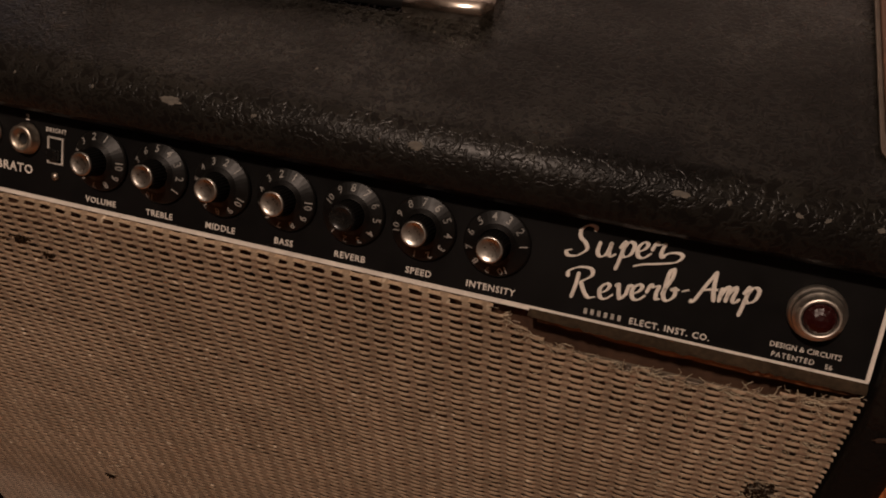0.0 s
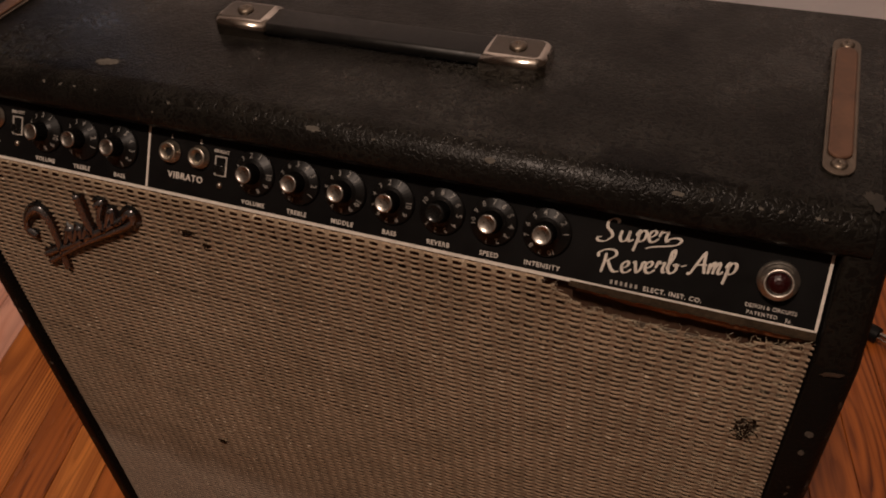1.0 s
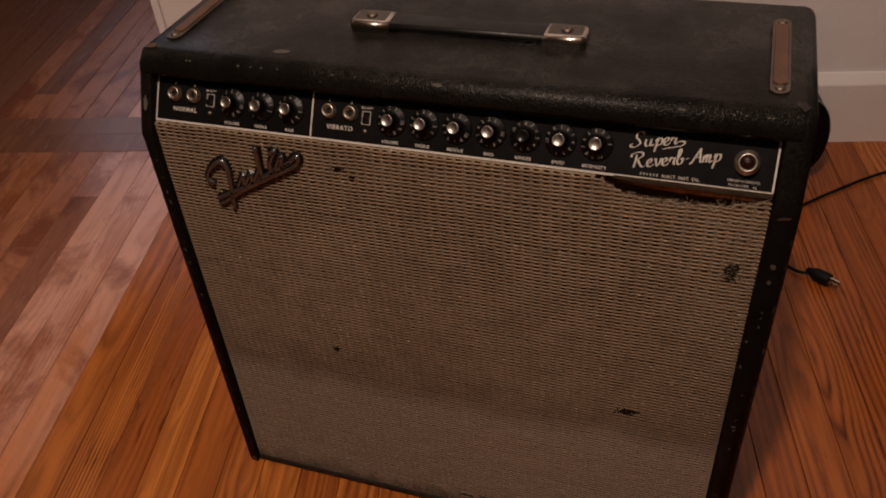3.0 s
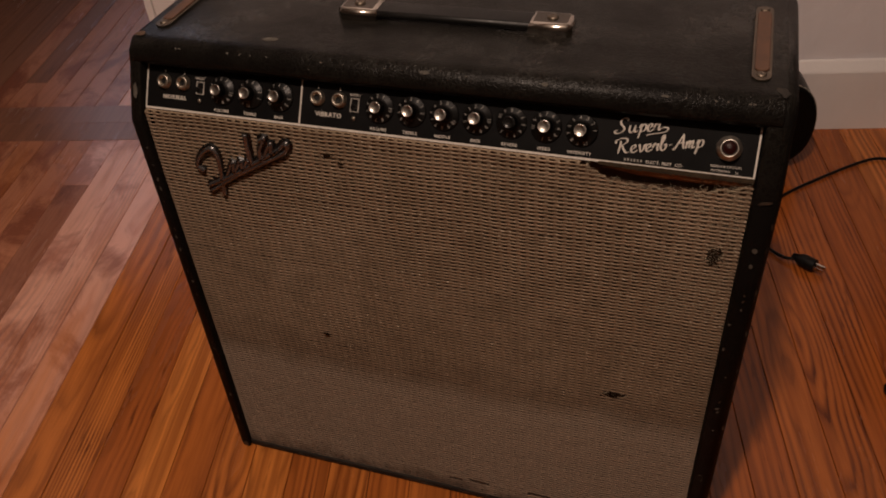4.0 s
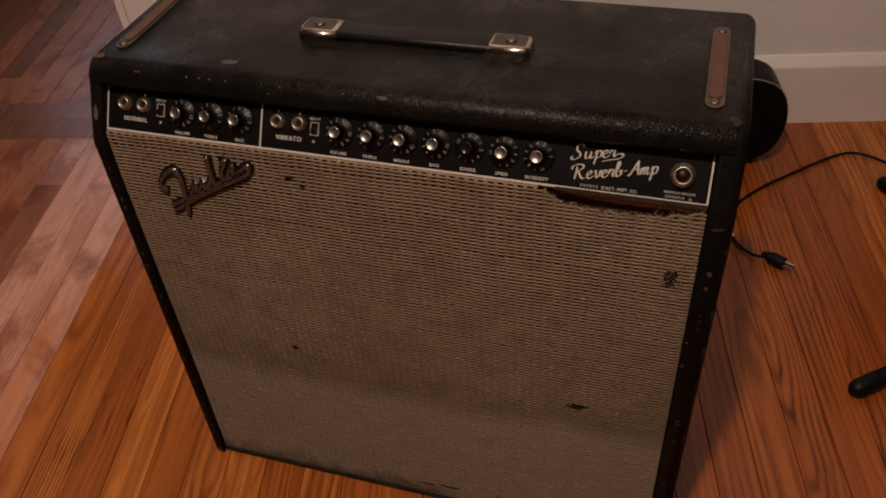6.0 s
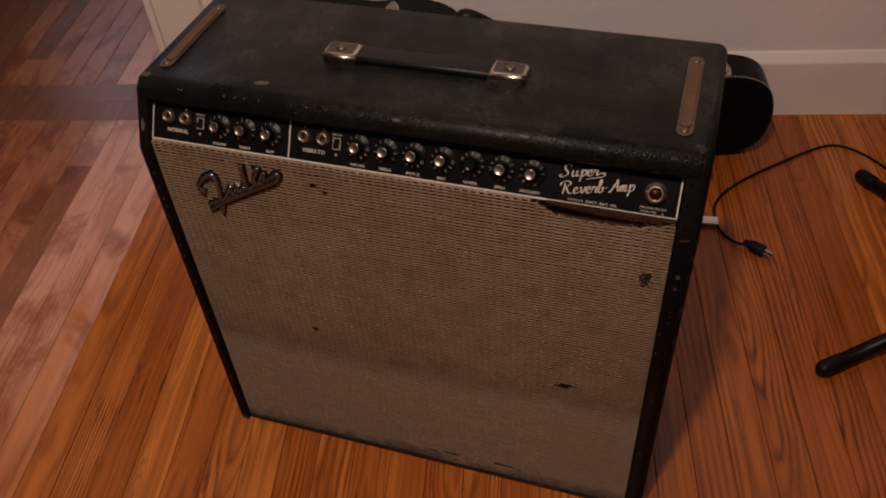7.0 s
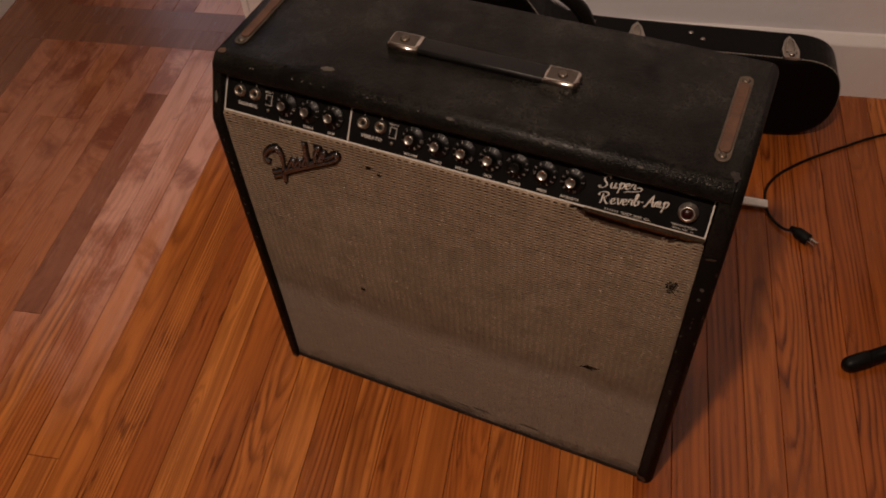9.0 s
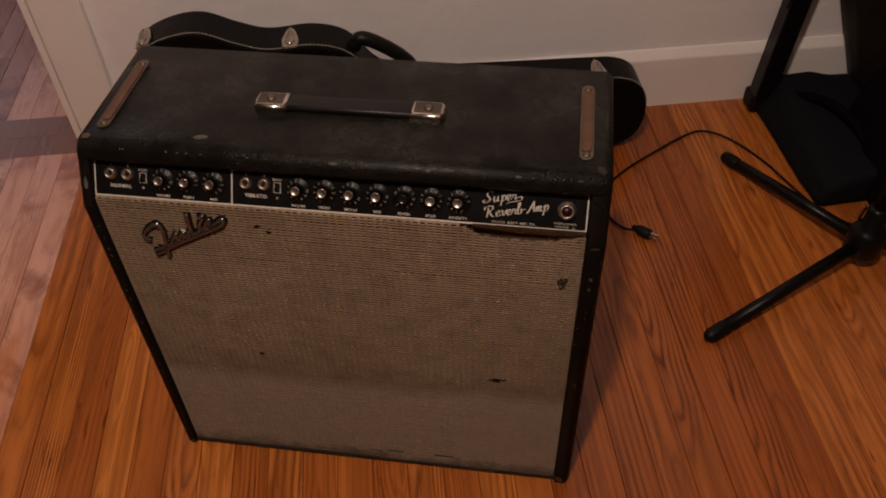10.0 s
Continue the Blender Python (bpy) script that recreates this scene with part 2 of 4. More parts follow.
SCUFF = make_plain("scuffed_backing", (0.075, 0.052, 0.036), 0.85, scale=500, dark=0.45, bump=0.5)
CORNER_WEAR = make_plain("worn_corner", (0.15, 0.088, 0.055), 0.85, scale=300, dark=0.3, bump=0.5)
RUBBED = make_plain("rubbed_vinyl", (0.040, 0.033, 0.026), 0.8, scale=420, dark=0.25, bump=0.5)
PALE_SCUFF = make_plain("pale_scuff", (0.12, 0.108, 0.09), 0.85, scale=600, dark=0.5, bump=0.4)
RAG = make_plain("grimy_rag", (0.050, 0.035, 0.022), 0.9, scale=500, dark=0.4, bump=0.5, spec=0.04)
WORN = make_plain("dark_frayed_thread", (0.022, 0.013, 0.007), 0.9, scale=500, spec=0.04)
FUZZ = make_plain("loose_fibre", (0.50, 0.43, 0.31), 0.8, scale=300, spec=0.1)
HOLE_BLACK = make_plain("jack_bore", (0.006, 0.006, 0.006), 0.6)


def make_cloth(name, gain):
    k = Mat(name)
    c = k.coords()
    big = k.noise(c, 5, 5, 0.62)
    mid = k.noise(c, 38, 4, 0.6)
    fine = k.noise(k.coords((1, 1, 3)), 900, 3)
    col = k.ramp(big, [(0.3, (0.176, 0.121, 0.070)), (0.5, (0.222, 0.160, 0.099)), (0.72, (0.270, 0.202, 0.131))])
    col = k.mix(k.ramp(mid, [(0.34, 0.5), (0.54, 0.0)]), col, (0.105, 0.070, 0.037))
    col = k.mix(k.ramp(fine, [(0.4, 0.0), (0.75, 0.55)]), col, (0.32, 0.265, 0.185))
    # specks of bright thread, their glints painted into the colour
    glint = k.ramp(k.voronoi(k.coords((1, 0.001, 1.8)), 170), [(0.16, 1.0), (0.24, 0.0)])
    glint = k.math("MULTIPLY", glint, k.ramp(k.noise(c, 55, 3), [(0.50, 0.0), (0.62, 0.8)]))
    col = k.mix(glint, col, (0.50, 0.43, 0.31))
    # old water mark: the foot of the cloth is greyer and paler below a wavy line
    sep = k.node("ShaderNodeSeparateXYZ")
    tc = k.node("ShaderNodeTexCoord")
    k.link(tc.outputs["Object"], sep.inputs[0])
    wave = k.noise(k.coords((1, 0.001, 0.15)), 4.2, 3)
    line = k.math("SUBTRACT", sep.outputs["Z"], k.math("MULTIPLY", wave, 0.10))
    wet = k.ramp(k.math("MULTIPLY", line, 4.0), [(0.60, 1.0), (0.74, 0.0)])
    tide = k.ramp(k.math("MULTIPLY", line, 4.0), [(0.60, 0.0), (0.70, 0.42), (0.76, 0.34), (1.0, 0.0)])
    col = k.mix(tide, col, (0.105, 0.070, 0.040))
    col = k.mix(k.math("MULTIPLY", wet, 0.62), col, (0.315, 0.280, 0.215))
    # floor dirt ground into the foot of the cloth, in ragged patches
    foot = k.math("ADD", sep.outputs["Z"], k.math("MULTIPLY", k.noise(k.coords((1, 0.001, 0.6)), 26, 5, 0.65), 0.075))
    col = k.mix(k.ramp(foot, [(0.050, 0.80), (0.073, 0.0)]), col, (0.070, 0.047, 0.030))
    col = k.mix(1.0, col, (1.0 * gain, 0.972 * gain, 0.99 * gain), "MULTIPLY")
    k.set(Base_Color=col, Roughness=0.85, Sheen_Weight=0.12)
    k.bump(fine, 0.4, 0.0003)
    return k.mat


# yarn gain includes painted highlights; groove gain paints shade into the recesses
CLOTH = make_cloth("grille_yarn", 1.42)
BAND = make_cloth("grille_cross_thread", 0.98)
GROOVE = make_cloth("grille_groove_shade", 0.80)
BACKING = make_cloth("grille_backing", 0.36)


def make_wood(name, tones, line, depth, worn=None, spec=0.5):
    """Varnished strip boards: long contour grain, board-to-board shifts of tone."""
    k = Mat(name)
    info = k.node("ShaderNodeObjectInfo")
    geo = k.node("ShaderNodeNewGeometry")
    rnd = k.math("FRACT", k.math("ADD", info.outputs["Random"], k.math("MULTIPLY", geo.outputs["Random Per Island"], 7.31)))
    tc = k.node("ShaderNodeTexCoord")
    shift = k.node("ShaderNodeCombineXYZ")
    for i, f in enumerate((13.0, 71.0, 29.0)):
        k.link(k.math("MULTIPLY", rnd, f), shift.inputs[i])
    add = k.node("ShaderNodeVectorMath")
    k.link(tc.outputs["Object"], add.inputs[0])
    k.link(shift.outputs[0], add.inputs[1])
    def stretched(sx, sy):
        mp = k.node("ShaderNodeMapping")
        mp.inputs["Scale"].default_value = (sx, sy, 1)
        k.link(add.outputs[0], mp.inputs["Vector"])
        return mp.outputs[0]
    # growth rings of a log about an axis near the board, seen on its sawn face
    def pick(f, lo, hi):
        return k.math("ADD", k.math("MULTIPLY", k.math("FRACT", k.math("MULTIPLY", rnd, f)), hi - lo), lo)
    xyz = k.node("ShaderNodeSeparateXYZ")
    k.link(tc.outputs["Object"], xyz.inputs[0])
    sway = k.math("SUBTRACT", k.noise(stretched(0.3, 1.7), 1.0, 3, 0.5), 0.5)
    wob = k.math("SUBTRACT", k.noise(stretched(38, 2.6), 1.0, 4, 0.55), 0.5)
    across = k.math("SUBTRACT", xyz.outputs["X"], pick(17.3, -0.032, 0.032))
    deep = k.math("ADD", k.math("ADD", pick(31.7, 0.0, 0.040), k.math("MULTIPLY", xyz.outputs["Y"], pick(53.1, -0.05, 0.05))), k.math("MULTIPLY", sway, 0.085))
    radius = k.math("SQRT", k.math("ADD", k.math("MULTIPLY", across, across), k.math("MULTIPLY", deep, deep)))
    radius = k.math("ADD", radius, k.math("MULTIPLY", wob, 0.012))
    saw = k.math("FRACT", k.math("DIVIDE", radius, pick(71.9, 0.0040, 0.0125)))
    rings = k.ramp(saw, [(0.0, 0.75), (0.16, 0.2), (0.42, 0.0), (0.60, 0.15), (0.80, 0.7), (0.92, 1.0)])
    patchy = k.ramp(k.noise(stretched(16, 3.2), 1.0, 3, 0.6), [(0.36, 0.22), (0.60, 1.0)])
    rings = k.math("MULTIPLY", rings, patchy)
    streak = k.noise(stretched(330, 7), 1.0, 5, 0.65)
    pores = k.ramp(streak, [(0.50, 0.0), (0.75, 1.0)])
    blotch = k.noise(stretched(10, 2.4), 1.0, 5, 0.62)
    flame = k.noise(stretched(34, 3.0), 1.0, 4, 0.6)
    tone = k.ramp(rnd, list(zip((0.0, 0.22, 0.45, 0.7, 1.0), tones)))
    strength = k.ramp(k.math("FRACT", k.math("MULTIPLY", rnd, 17.0)), [(0.0, 0.42 * depth), (0.5, 0.75 * depth), (1.0, 1.0 * depth)])
    col = k.mix(k.math("MULTIPLY", rings, strength), tone, line)
    col = k.mix(k.math("MULTIPLY", pores, 0.36), col, line)
    band = k.ramp(k.noise(stretched(75, 1.5), 1.0, 3, 0.55), [(0.44, 0.0), (0.62, 0.62)])
    col = k.mix(band, col, tuple(0.55 * a + 0.45 * b for a, b in zip(line, tones[2])))
    col = k.mix(k.ramp(flame, [(0.5, 0.0), (0.8, 0.3)]), col, tuple(0.5 * (a + b) for a, b in zip(line, tones[2])))
    col = k.mix(k.ramp(blotch, [(0.5, 0.0), (0.8, 0.42)]), col, tuple(0.65 * a + 0.35 * b for a, b in zip(line, tones[2])))
    # short dark flecks lying along the grain
    fleck = k.ramp(k.noise(stretched(95, 11), 1.0, 3, 0.55), [(0.60, 0.0), (0.70, 0.75)])
    fleck = k.math("MULTIPLY", fleck, k.ramp(k.noise(stretched(9, 1.6), 1.0, 2, 0.5), [(0.45, 0.0), (0.6, 1.0)]))
    col = k.mix(fleck, col, line)
    # nail holes and small dark knots
    spot = k.voronoi(geo.outputs["Position"], 4.2)
    col = k.mix(k.ramp(spot, [(0.008, 0.85), (0.016, 0.0)]), col, (0.035, 0.012, 0.005))
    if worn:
        # trodden bare wood with painted window sheen by the doorway, fading into the room
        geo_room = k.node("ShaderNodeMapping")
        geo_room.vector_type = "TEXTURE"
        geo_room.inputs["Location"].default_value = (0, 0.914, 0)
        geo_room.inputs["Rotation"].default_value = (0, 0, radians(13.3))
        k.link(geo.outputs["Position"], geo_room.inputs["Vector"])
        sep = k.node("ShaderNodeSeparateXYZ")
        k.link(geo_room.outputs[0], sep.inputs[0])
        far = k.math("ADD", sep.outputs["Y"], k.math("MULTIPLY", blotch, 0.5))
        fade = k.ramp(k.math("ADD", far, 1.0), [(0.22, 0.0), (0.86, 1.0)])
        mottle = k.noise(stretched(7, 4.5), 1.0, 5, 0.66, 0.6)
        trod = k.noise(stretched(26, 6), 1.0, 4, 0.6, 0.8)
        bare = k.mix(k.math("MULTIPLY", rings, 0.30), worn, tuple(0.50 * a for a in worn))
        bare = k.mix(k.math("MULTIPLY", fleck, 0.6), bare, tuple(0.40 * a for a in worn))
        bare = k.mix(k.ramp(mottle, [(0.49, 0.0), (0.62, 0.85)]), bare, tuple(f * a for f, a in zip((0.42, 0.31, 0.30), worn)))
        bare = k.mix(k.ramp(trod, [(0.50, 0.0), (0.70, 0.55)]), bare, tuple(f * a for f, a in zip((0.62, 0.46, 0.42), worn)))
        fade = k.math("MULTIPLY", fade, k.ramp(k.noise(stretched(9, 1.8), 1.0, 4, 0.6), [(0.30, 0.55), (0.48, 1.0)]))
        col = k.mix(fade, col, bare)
    k.set(Base_Color=col, Roughness=k.math("ADD", 0.11, k.math("MULTIPLY", k.math("ADD", blotch, flame), 0.14)), Specular_IOR_Level=spec)
    h = k.math("ADD", k.math("MULTIPLY", rings, 0.5), k.math("MULTIPLY", streak, 0.6))
    k.bump(h, 0.16, 0.0006)
    return k.mat


PINE = ((0.47, 0.130, 0.024), (0.64, 0.206, 0.040), (0.50, 0.146, 0.028), (0.72, 0.250, 0.052), (0.56, 0.168, 0.033))
PINE_LINE = (0.098, 0.0215, 0.0048)
WOOD = make_wood("varnished_pine", PINE, PINE_LINE, 1.0)
# pine tones darkened to stand for weaker light right of the amplifier
DIMMED_WOOD = make_wood("dimmed_pine", tuple((0.71 * r, 0.61 * g, 0.56 * b) for r, g, b in PINE), (0.082, 0.0160, 0.0034), 0.95)
# pale tones hold both the wear and the window's sheen
PALE_WOOD = make_wood("worn_sheen_pine", PINE, PINE_LINE, 0.9, (0.90, 0.50, 0.39))
TAN_WOOD = make_wood("half_worn_sheen_pine", PINE, PINE_LINE, 0.9, (0.56, 0.230, 0.125))
DARK_WOOD = make_wood("dark_worn_pine", ((0.33, 0.125, 0.065),) * 5, (0.12, 0.040, 0.021), 0.9, (0.40, 0.165, 0.100))
BROWN_WOOD = make_wood("brown_pine", ((0.33, 0.145, 0.083),) * 5, (0.15, 0.058, 0.032), 0.35, None, 0.5)


def make_paint(name, colour, rough, scale):
    k = Mat(name)
    c = k.coords()
    lump = k.noise(c, scale, 5, 0.6)
    stain = k.noise(c, 2.5, 5, 0.6)
    col = k.mix(k.ramp(stain, [(0.35, 0.0), (0.75, 0.5)]), colour, tuple(v * 0.86 for v in colour))
    k.set(Base_Color=col, Roughness=rough)
    k.bump(lump, 0.8, 0.004)
    return k.mat


WALL_PAINT = make_paint("wall_paint", (0.92, 0.89, 0.92), 0.7, 28)
TRIM_PAINT = make_paint("trim_paint", (0.93, 0.90, 0.89), 0.4, 16)
# the unseen ceiling is toned down so it reflects less lamp light
CEILING_PAINT = make_paint("ceiling_paint", (0.26, 0.24, 0.22), 0.8, 40)
# near-black paint for unseen walls, so they bounce little fill light
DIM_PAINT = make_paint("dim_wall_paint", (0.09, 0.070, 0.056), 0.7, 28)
JOINT_DARK = make_plain("floor_joint", (0.02, 0.010, 0.005), 0.8)

k = Mat("red_jewel")
k.set(Base_Color=(0.017, 0.0014, 0.0014), Roughness=0.35, Specular_IOR_Level=0.3)
k.bump(k.voronoi(k.coords(), 260), 0.5, 0.0008)
JEWEL = k.mat
k = Mat("window_glass")
k.set(Base_Color=(0.9, 0.95, 1.0), Roughness=0.02, Transmission_Weight=1.0)
GLASS = k.mat


# ---- the room ----
def room_box(name, u0, u1, v0, v1, z0, z1, material, label, category, bevel=0.0):
    ob = part(name, boxed(u0, u1, v0, v1, z0, z1, bevel=bevel), material, None, label, ROOM)
    return tagged(ob, label, category, kind="structure")


room_box("wall_back_right", DOOR_R, U1, 0, WALL, 0, HEIGHT, WALL_PAINT, "painted plaster wall behind the amplifier", "wall")
room_box("wall_back_left", U0, DOOR_L, 0, WALL, 0, HEIGHT, WALL_PAINT, "painted plaster wall beside the doorway", "wall")
room_box("wall_over_door", DOOR_L, DOOR_R, 0, WALL, DOOR_H, HEIGHT, WALL_PAINT, "painted plaster wall above the doorway", "wall")
room_box("wall_left", U0 - WALL, U0, V0, V2, 0, HEIGHT, DIM_PAINT, "unseen side wall, kept dark to limit bounced light", "wall")
room_box("wall_right", U1, U1 + WALL, V0, V2, 0, HEIGHT, DIM_PAINT, "unseen side wall, kept dark to limit bounced light", "wall")
room_box("wall_front", U0 - WALL, U1 + WALL, V0 - WALL, V0, 0, HEIGHT, DIM_PAINT, "unseen wall facing the amplifier, kept dark against bounced light", "wall")
room_box("wall_far", U0 - WALL, U1 + WALL, V2, V2 + WALL, 0, HEIGHT, DIM_PAINT, "unseen end wall of the next room, kept dark", "wall")
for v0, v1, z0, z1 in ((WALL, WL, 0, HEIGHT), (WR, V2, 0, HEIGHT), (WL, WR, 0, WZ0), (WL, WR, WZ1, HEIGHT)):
    room_box("wall_next_room", NEXT_L - WALL, NEXT_L, v0, v1, z0, z1, DIM_PAINT, "unseen wall added round the window, kept dark", "wall")
room_box("ceiling", U0 - WALL, U1 + WALL, V0 - WALL, V2 + WALL, HEIGHT, HEIGHT + 0.1, CEILING_PAINT, "unseen ceiling, darkened to limit bounced light", "ceiling")


def baseboard(name, u0, u1):
    outline = [(-0.019, 0.0), (-0.019, 0.131), (-0.0175, 0.1345), (-0.005, 0.151), (0.0, 0.153), (0.0, 0.0)]
    bm = prism(bmesh.new(), outline, u0, u1, "x")
    return tagged(part(name, bm, TRIM_PAINT, None, "", ROOM @ pose(0, -0.0015, 0)), "white painted wooden baseboard along the wall", "baseboard", kind="structure")


baseboard("baseboard", DOOR_R + 0.107, U1)
baseboard("baseboard", U0, DOOR_L - 0.107)


def casing(name, u0, u1, z0, z1):
    bm = boxed(u0, u1, -0.021, 0.0, z0, z1, bevel=0.004)
    return tagged(part(name, bm, TRIM_PAINT, None, "", ROOM @ pose(0, -0.002, 0)), "white painted door casing at the doorway", "door casing", kind="structure")


casing("door_casing", DOOR_R + 0.002, DOOR_R + 0.106, 0, DOOR_H + 0.10)
casing("door_casing", DOOR_L - 0.106, DOOR_L - 0.002, 0, DOOR_H + 0.10)
casing("door_casing", DOOR_L, DOOR_R, DOOR_H, DOOR_H + 0.10)
for u0, u1 in ((DOOR_R - 0.016, DOOR_R - 0.001), (DOOR_L + 0.001, DOOR_L + 0.016)):
    ob = part("door_jamb", boxed(u0, u1, -0.02, WALL + 0.02, 0, DOOR_H, bevel=0.002), TRIM_PAINT, None, "", ROOM)
    tagged(ob, "white painted door jamb lining the doorway", "door jamb", kind="structure")

win = tagged(empty("window_1", ROOM), "tall sash window of the next room", "window", kind="structure")
bm = bmesh.new()
X0, X1 = NEXT_L - 0.09, NEXT_L - 0.03
for a, b in ((WL + 0.002, WL + 0.05), (WM - 0.025, WM + 0.025), (WR - 0.05, WR - 0.002)):
    box(bm, X0, X1, a, b, WZ0 + 0.002, WZ1 - 0.002)
for z in (WZ0 + 0.002, (WZ0 + WZ1) / 2 - 0.02, WZ1 - 0.052):
    box(bm, X0, X1, WL + 0.052, WM - 0.027, z, z + 0.05)
    box(bm, X0, X1, WM + 0.027, WR - 0.052, z, z + 0.05)
part("window_frame", bm, TRIM_PAINT, win)
part("window_sill", boxed(NEXT_L + 0.002, NEXT_L + 0.05, WL - 0.04, WR + 0.04, WZ0 - 0.03, WZ0, bevel=0.004), TRIM_PAINT, win)
for z0, z1 in ((WZ0 + 0.054, (WZ0 + WZ1) / 2 - 0.022), ((WZ0 + WZ1) / 2 + 0.032, WZ1 - 0.054)):
    for a, b in ((WL + 0.054, WM - 0.029), (WM + 0.029, WR - 0.054)):
        pane = part("pane", boxed(X0 + 0.028, X0 + 0.032, a, b, z0, z1), GLASS, win)
        pane.visible_shadow = False

lamp_thing = tagged(empty("ceiling_lamp", pose(LAMP[0], LAMP[1], HEIGHT)), "small ceiling lamp with a warm bulb", "ceiling lamp")
part("socket", lathe(bmesh.new(), [(0, LAMP[2] + 0.09 - HEIGHT), (0.016, LAMP[2] + 0.09 - HEIGHT), (0.018, LAMP[2] + 0.055 - HEIGHT), (0, LAMP[2] + 0.055 - HEIGHT)], 20), BLACK_RUBBER, lamp_thing)
part("cord", tube(bmesh.new(), [(0, 0, -0.02), (0, 0, LAMP[2] + 0.06 - HEIGHT)], 0.003, 8), BLACK_RUBBER, lamp_thing)
part("base", lathe(bmesh.new(), [(0, -0.001), (0.07, -0.001), (0.07, -0.012), (0.035, -0.025), (0, -0.025)]), TRIM_PAINT, lamp_thing, smooth=True)

# ---- the cabinet of the amplifier ----
AMP = tagged(empty("guitar_amplifier"), "worn black vinyl guitar amplifier with torn tan grille cloth", "amplifier")
LEFT, RIGHT, IN_L, IN_R, TOP, BACK = -0.3215, 0.3310, -0.3040, 0.3080, 0.635, 0.246
TILT_BACK = 0.009 / 0.567  # the baffle leans back a little
PANEL = Matrix(((1, 0, 0, 0), (0, math.sin(radians(33)), -math.cos(radians(33)), 0.016), (0, math.cos(radians(33)), math.sin(radians(33)), 0.567), (0, 0, 0, 1)))

side = [(-0.004, 0.003), (0.003, 0.556), (0.030, 0.612), (0.034, TOP - 0.012), (0.046, TOP - 0.0018), (BACK, TOP - 0.0018), (BACK, 0.003)]
for a, b in ((LEFT, IN_L), (IN_R, RIGHT)):
    bm = prism(bmesh.new(), side, a, b, "x")
    outer = LEFT if a == LEFT else RIGHT
    for rim_x, size, seg in ((outer, 0.0105, 5), (a + b - outer, 0.0022, 2)):
        rim = [e for e in bm.edges if all(abs(v.co.x - rim_x) < 1e-6 for v in e.verts)]
        bmesh.ops.bevel(bm, geom=rim, offset=size, segments=seg, profile=0.5, affect="EDGES")
    ob = part("side_panel", bm, TOLEX, AMP, "black grained vinyl, scuffed at the edges", smooth=True)
    ob.data.materials.append(TOP_TOLEX)
    for f in ob.data.polygons:
        f.material_index = 1 if f.normal.z > 0.35 else 0
nose = [(0.045, 0.605), (0.037, 0.606), (0.0315, 0.6095)]
nose += [(0.050 - 0.021 * math.cos(radians(a)), TOP - 0.021 + 0.020 * math.sin(radians(a))) for a in range(0, 91, 9)]
nose += [(BACK, TOP - 0.001), (BACK, TOP - 0.018), (0.07, TOP - 0.018), (0.06, 0.607)]
bm = prism(bmesh.new(), nose, LEFT + 0.0105, RIGHT - 0.0105, "x", bevel=0.0008, seg=2)
part("top_panel", bm, TOP_TOLEX, AMP, "black grained vinyl top, dusty and worn", smooth=True)
part("bottom_panel", boxed(IN_L, IN_R, 0.012, BACK - 0.002, 0.003, 0.019, bevel=0.002), TOLEX, AMP)
part("back_panel", boxed(IN_L + 0.001, IN_R - 0.001, BACK - 0.016, BACK - 0.006, 0.02, TOP - 0.02, bevel=0.001), TOLEX, AMP)
part("baffle", boxed(IN_L + 0.001, IN_R - 0.001, 0.0205, 0.0335, 0.019, 0.566), BAFFLE_WOOD, AMP)
bm = bmesh.new()
prism(bm, [(0.001, 0.003), (0.001, 0.011), (0.004, 0.014), (0.011, 0.014), (0.011, 0.003)], IN_L + 0.0006, IN_R - 0.0006, "x")
part("lower_rail", bm, RUBBED, AMP, "scuffed black lower rail")

# ---- grille cloth: a woven lattice over dark backing ----
GX0, GX1, GZ0, GZ1, GY = IN_L + 0.001, IN_R - 0.001, 0.012, 0.5720, 0.0030
ROLL = 0.5645


def tear_edge(x):
    """Height of the cloth's upper edge: torn away under the right end of the panel."""
    if x < 0.172:
        return GZ1 - max(0.0, (x - 0.150) / 0.022) * (GZ1 - ROLL + 0.005)
    dip = (1 - abs((x - 0.228) / 0.078) ** 2.2)
    return ROLL - 0.0135 * max(0.0, dip) - 0.0013 * (1 + math.sin(x * 420))


HOLES = ((0.284, 0.482, 0.0056, 0.0088), (0.208, 0.263, 0.0125, 0.0034), (0.045, 0.036, 0.015, 0.0015), (0.125, 0.036, 0.015, 0.0016), (0.010, 0.031, 0.009, 0.0013))


def in_hole(x, z, grow=1.0):
    for hx, hz, a, b in HOLES:
        if ((x - hx) / (a * grow)) ** 2 + ((z - hz) / (b * grow)) ** 2 < 1 + 0.5 * noise.noise((x * 300, z * 300, 0)):
            return True
    return False


def clogged(x, z):
    """How far dried silt fills the weave: full at the foot, none above the water mark."""
    mark = 0.212 + 0.020 * noise.noise((x * 4.0, 0.0, 11.0)) + 0.035 * max(0.0, x + 0.1)
    return min(1.0, max(0.0, (mark - z) / 0.09 + 0.5))


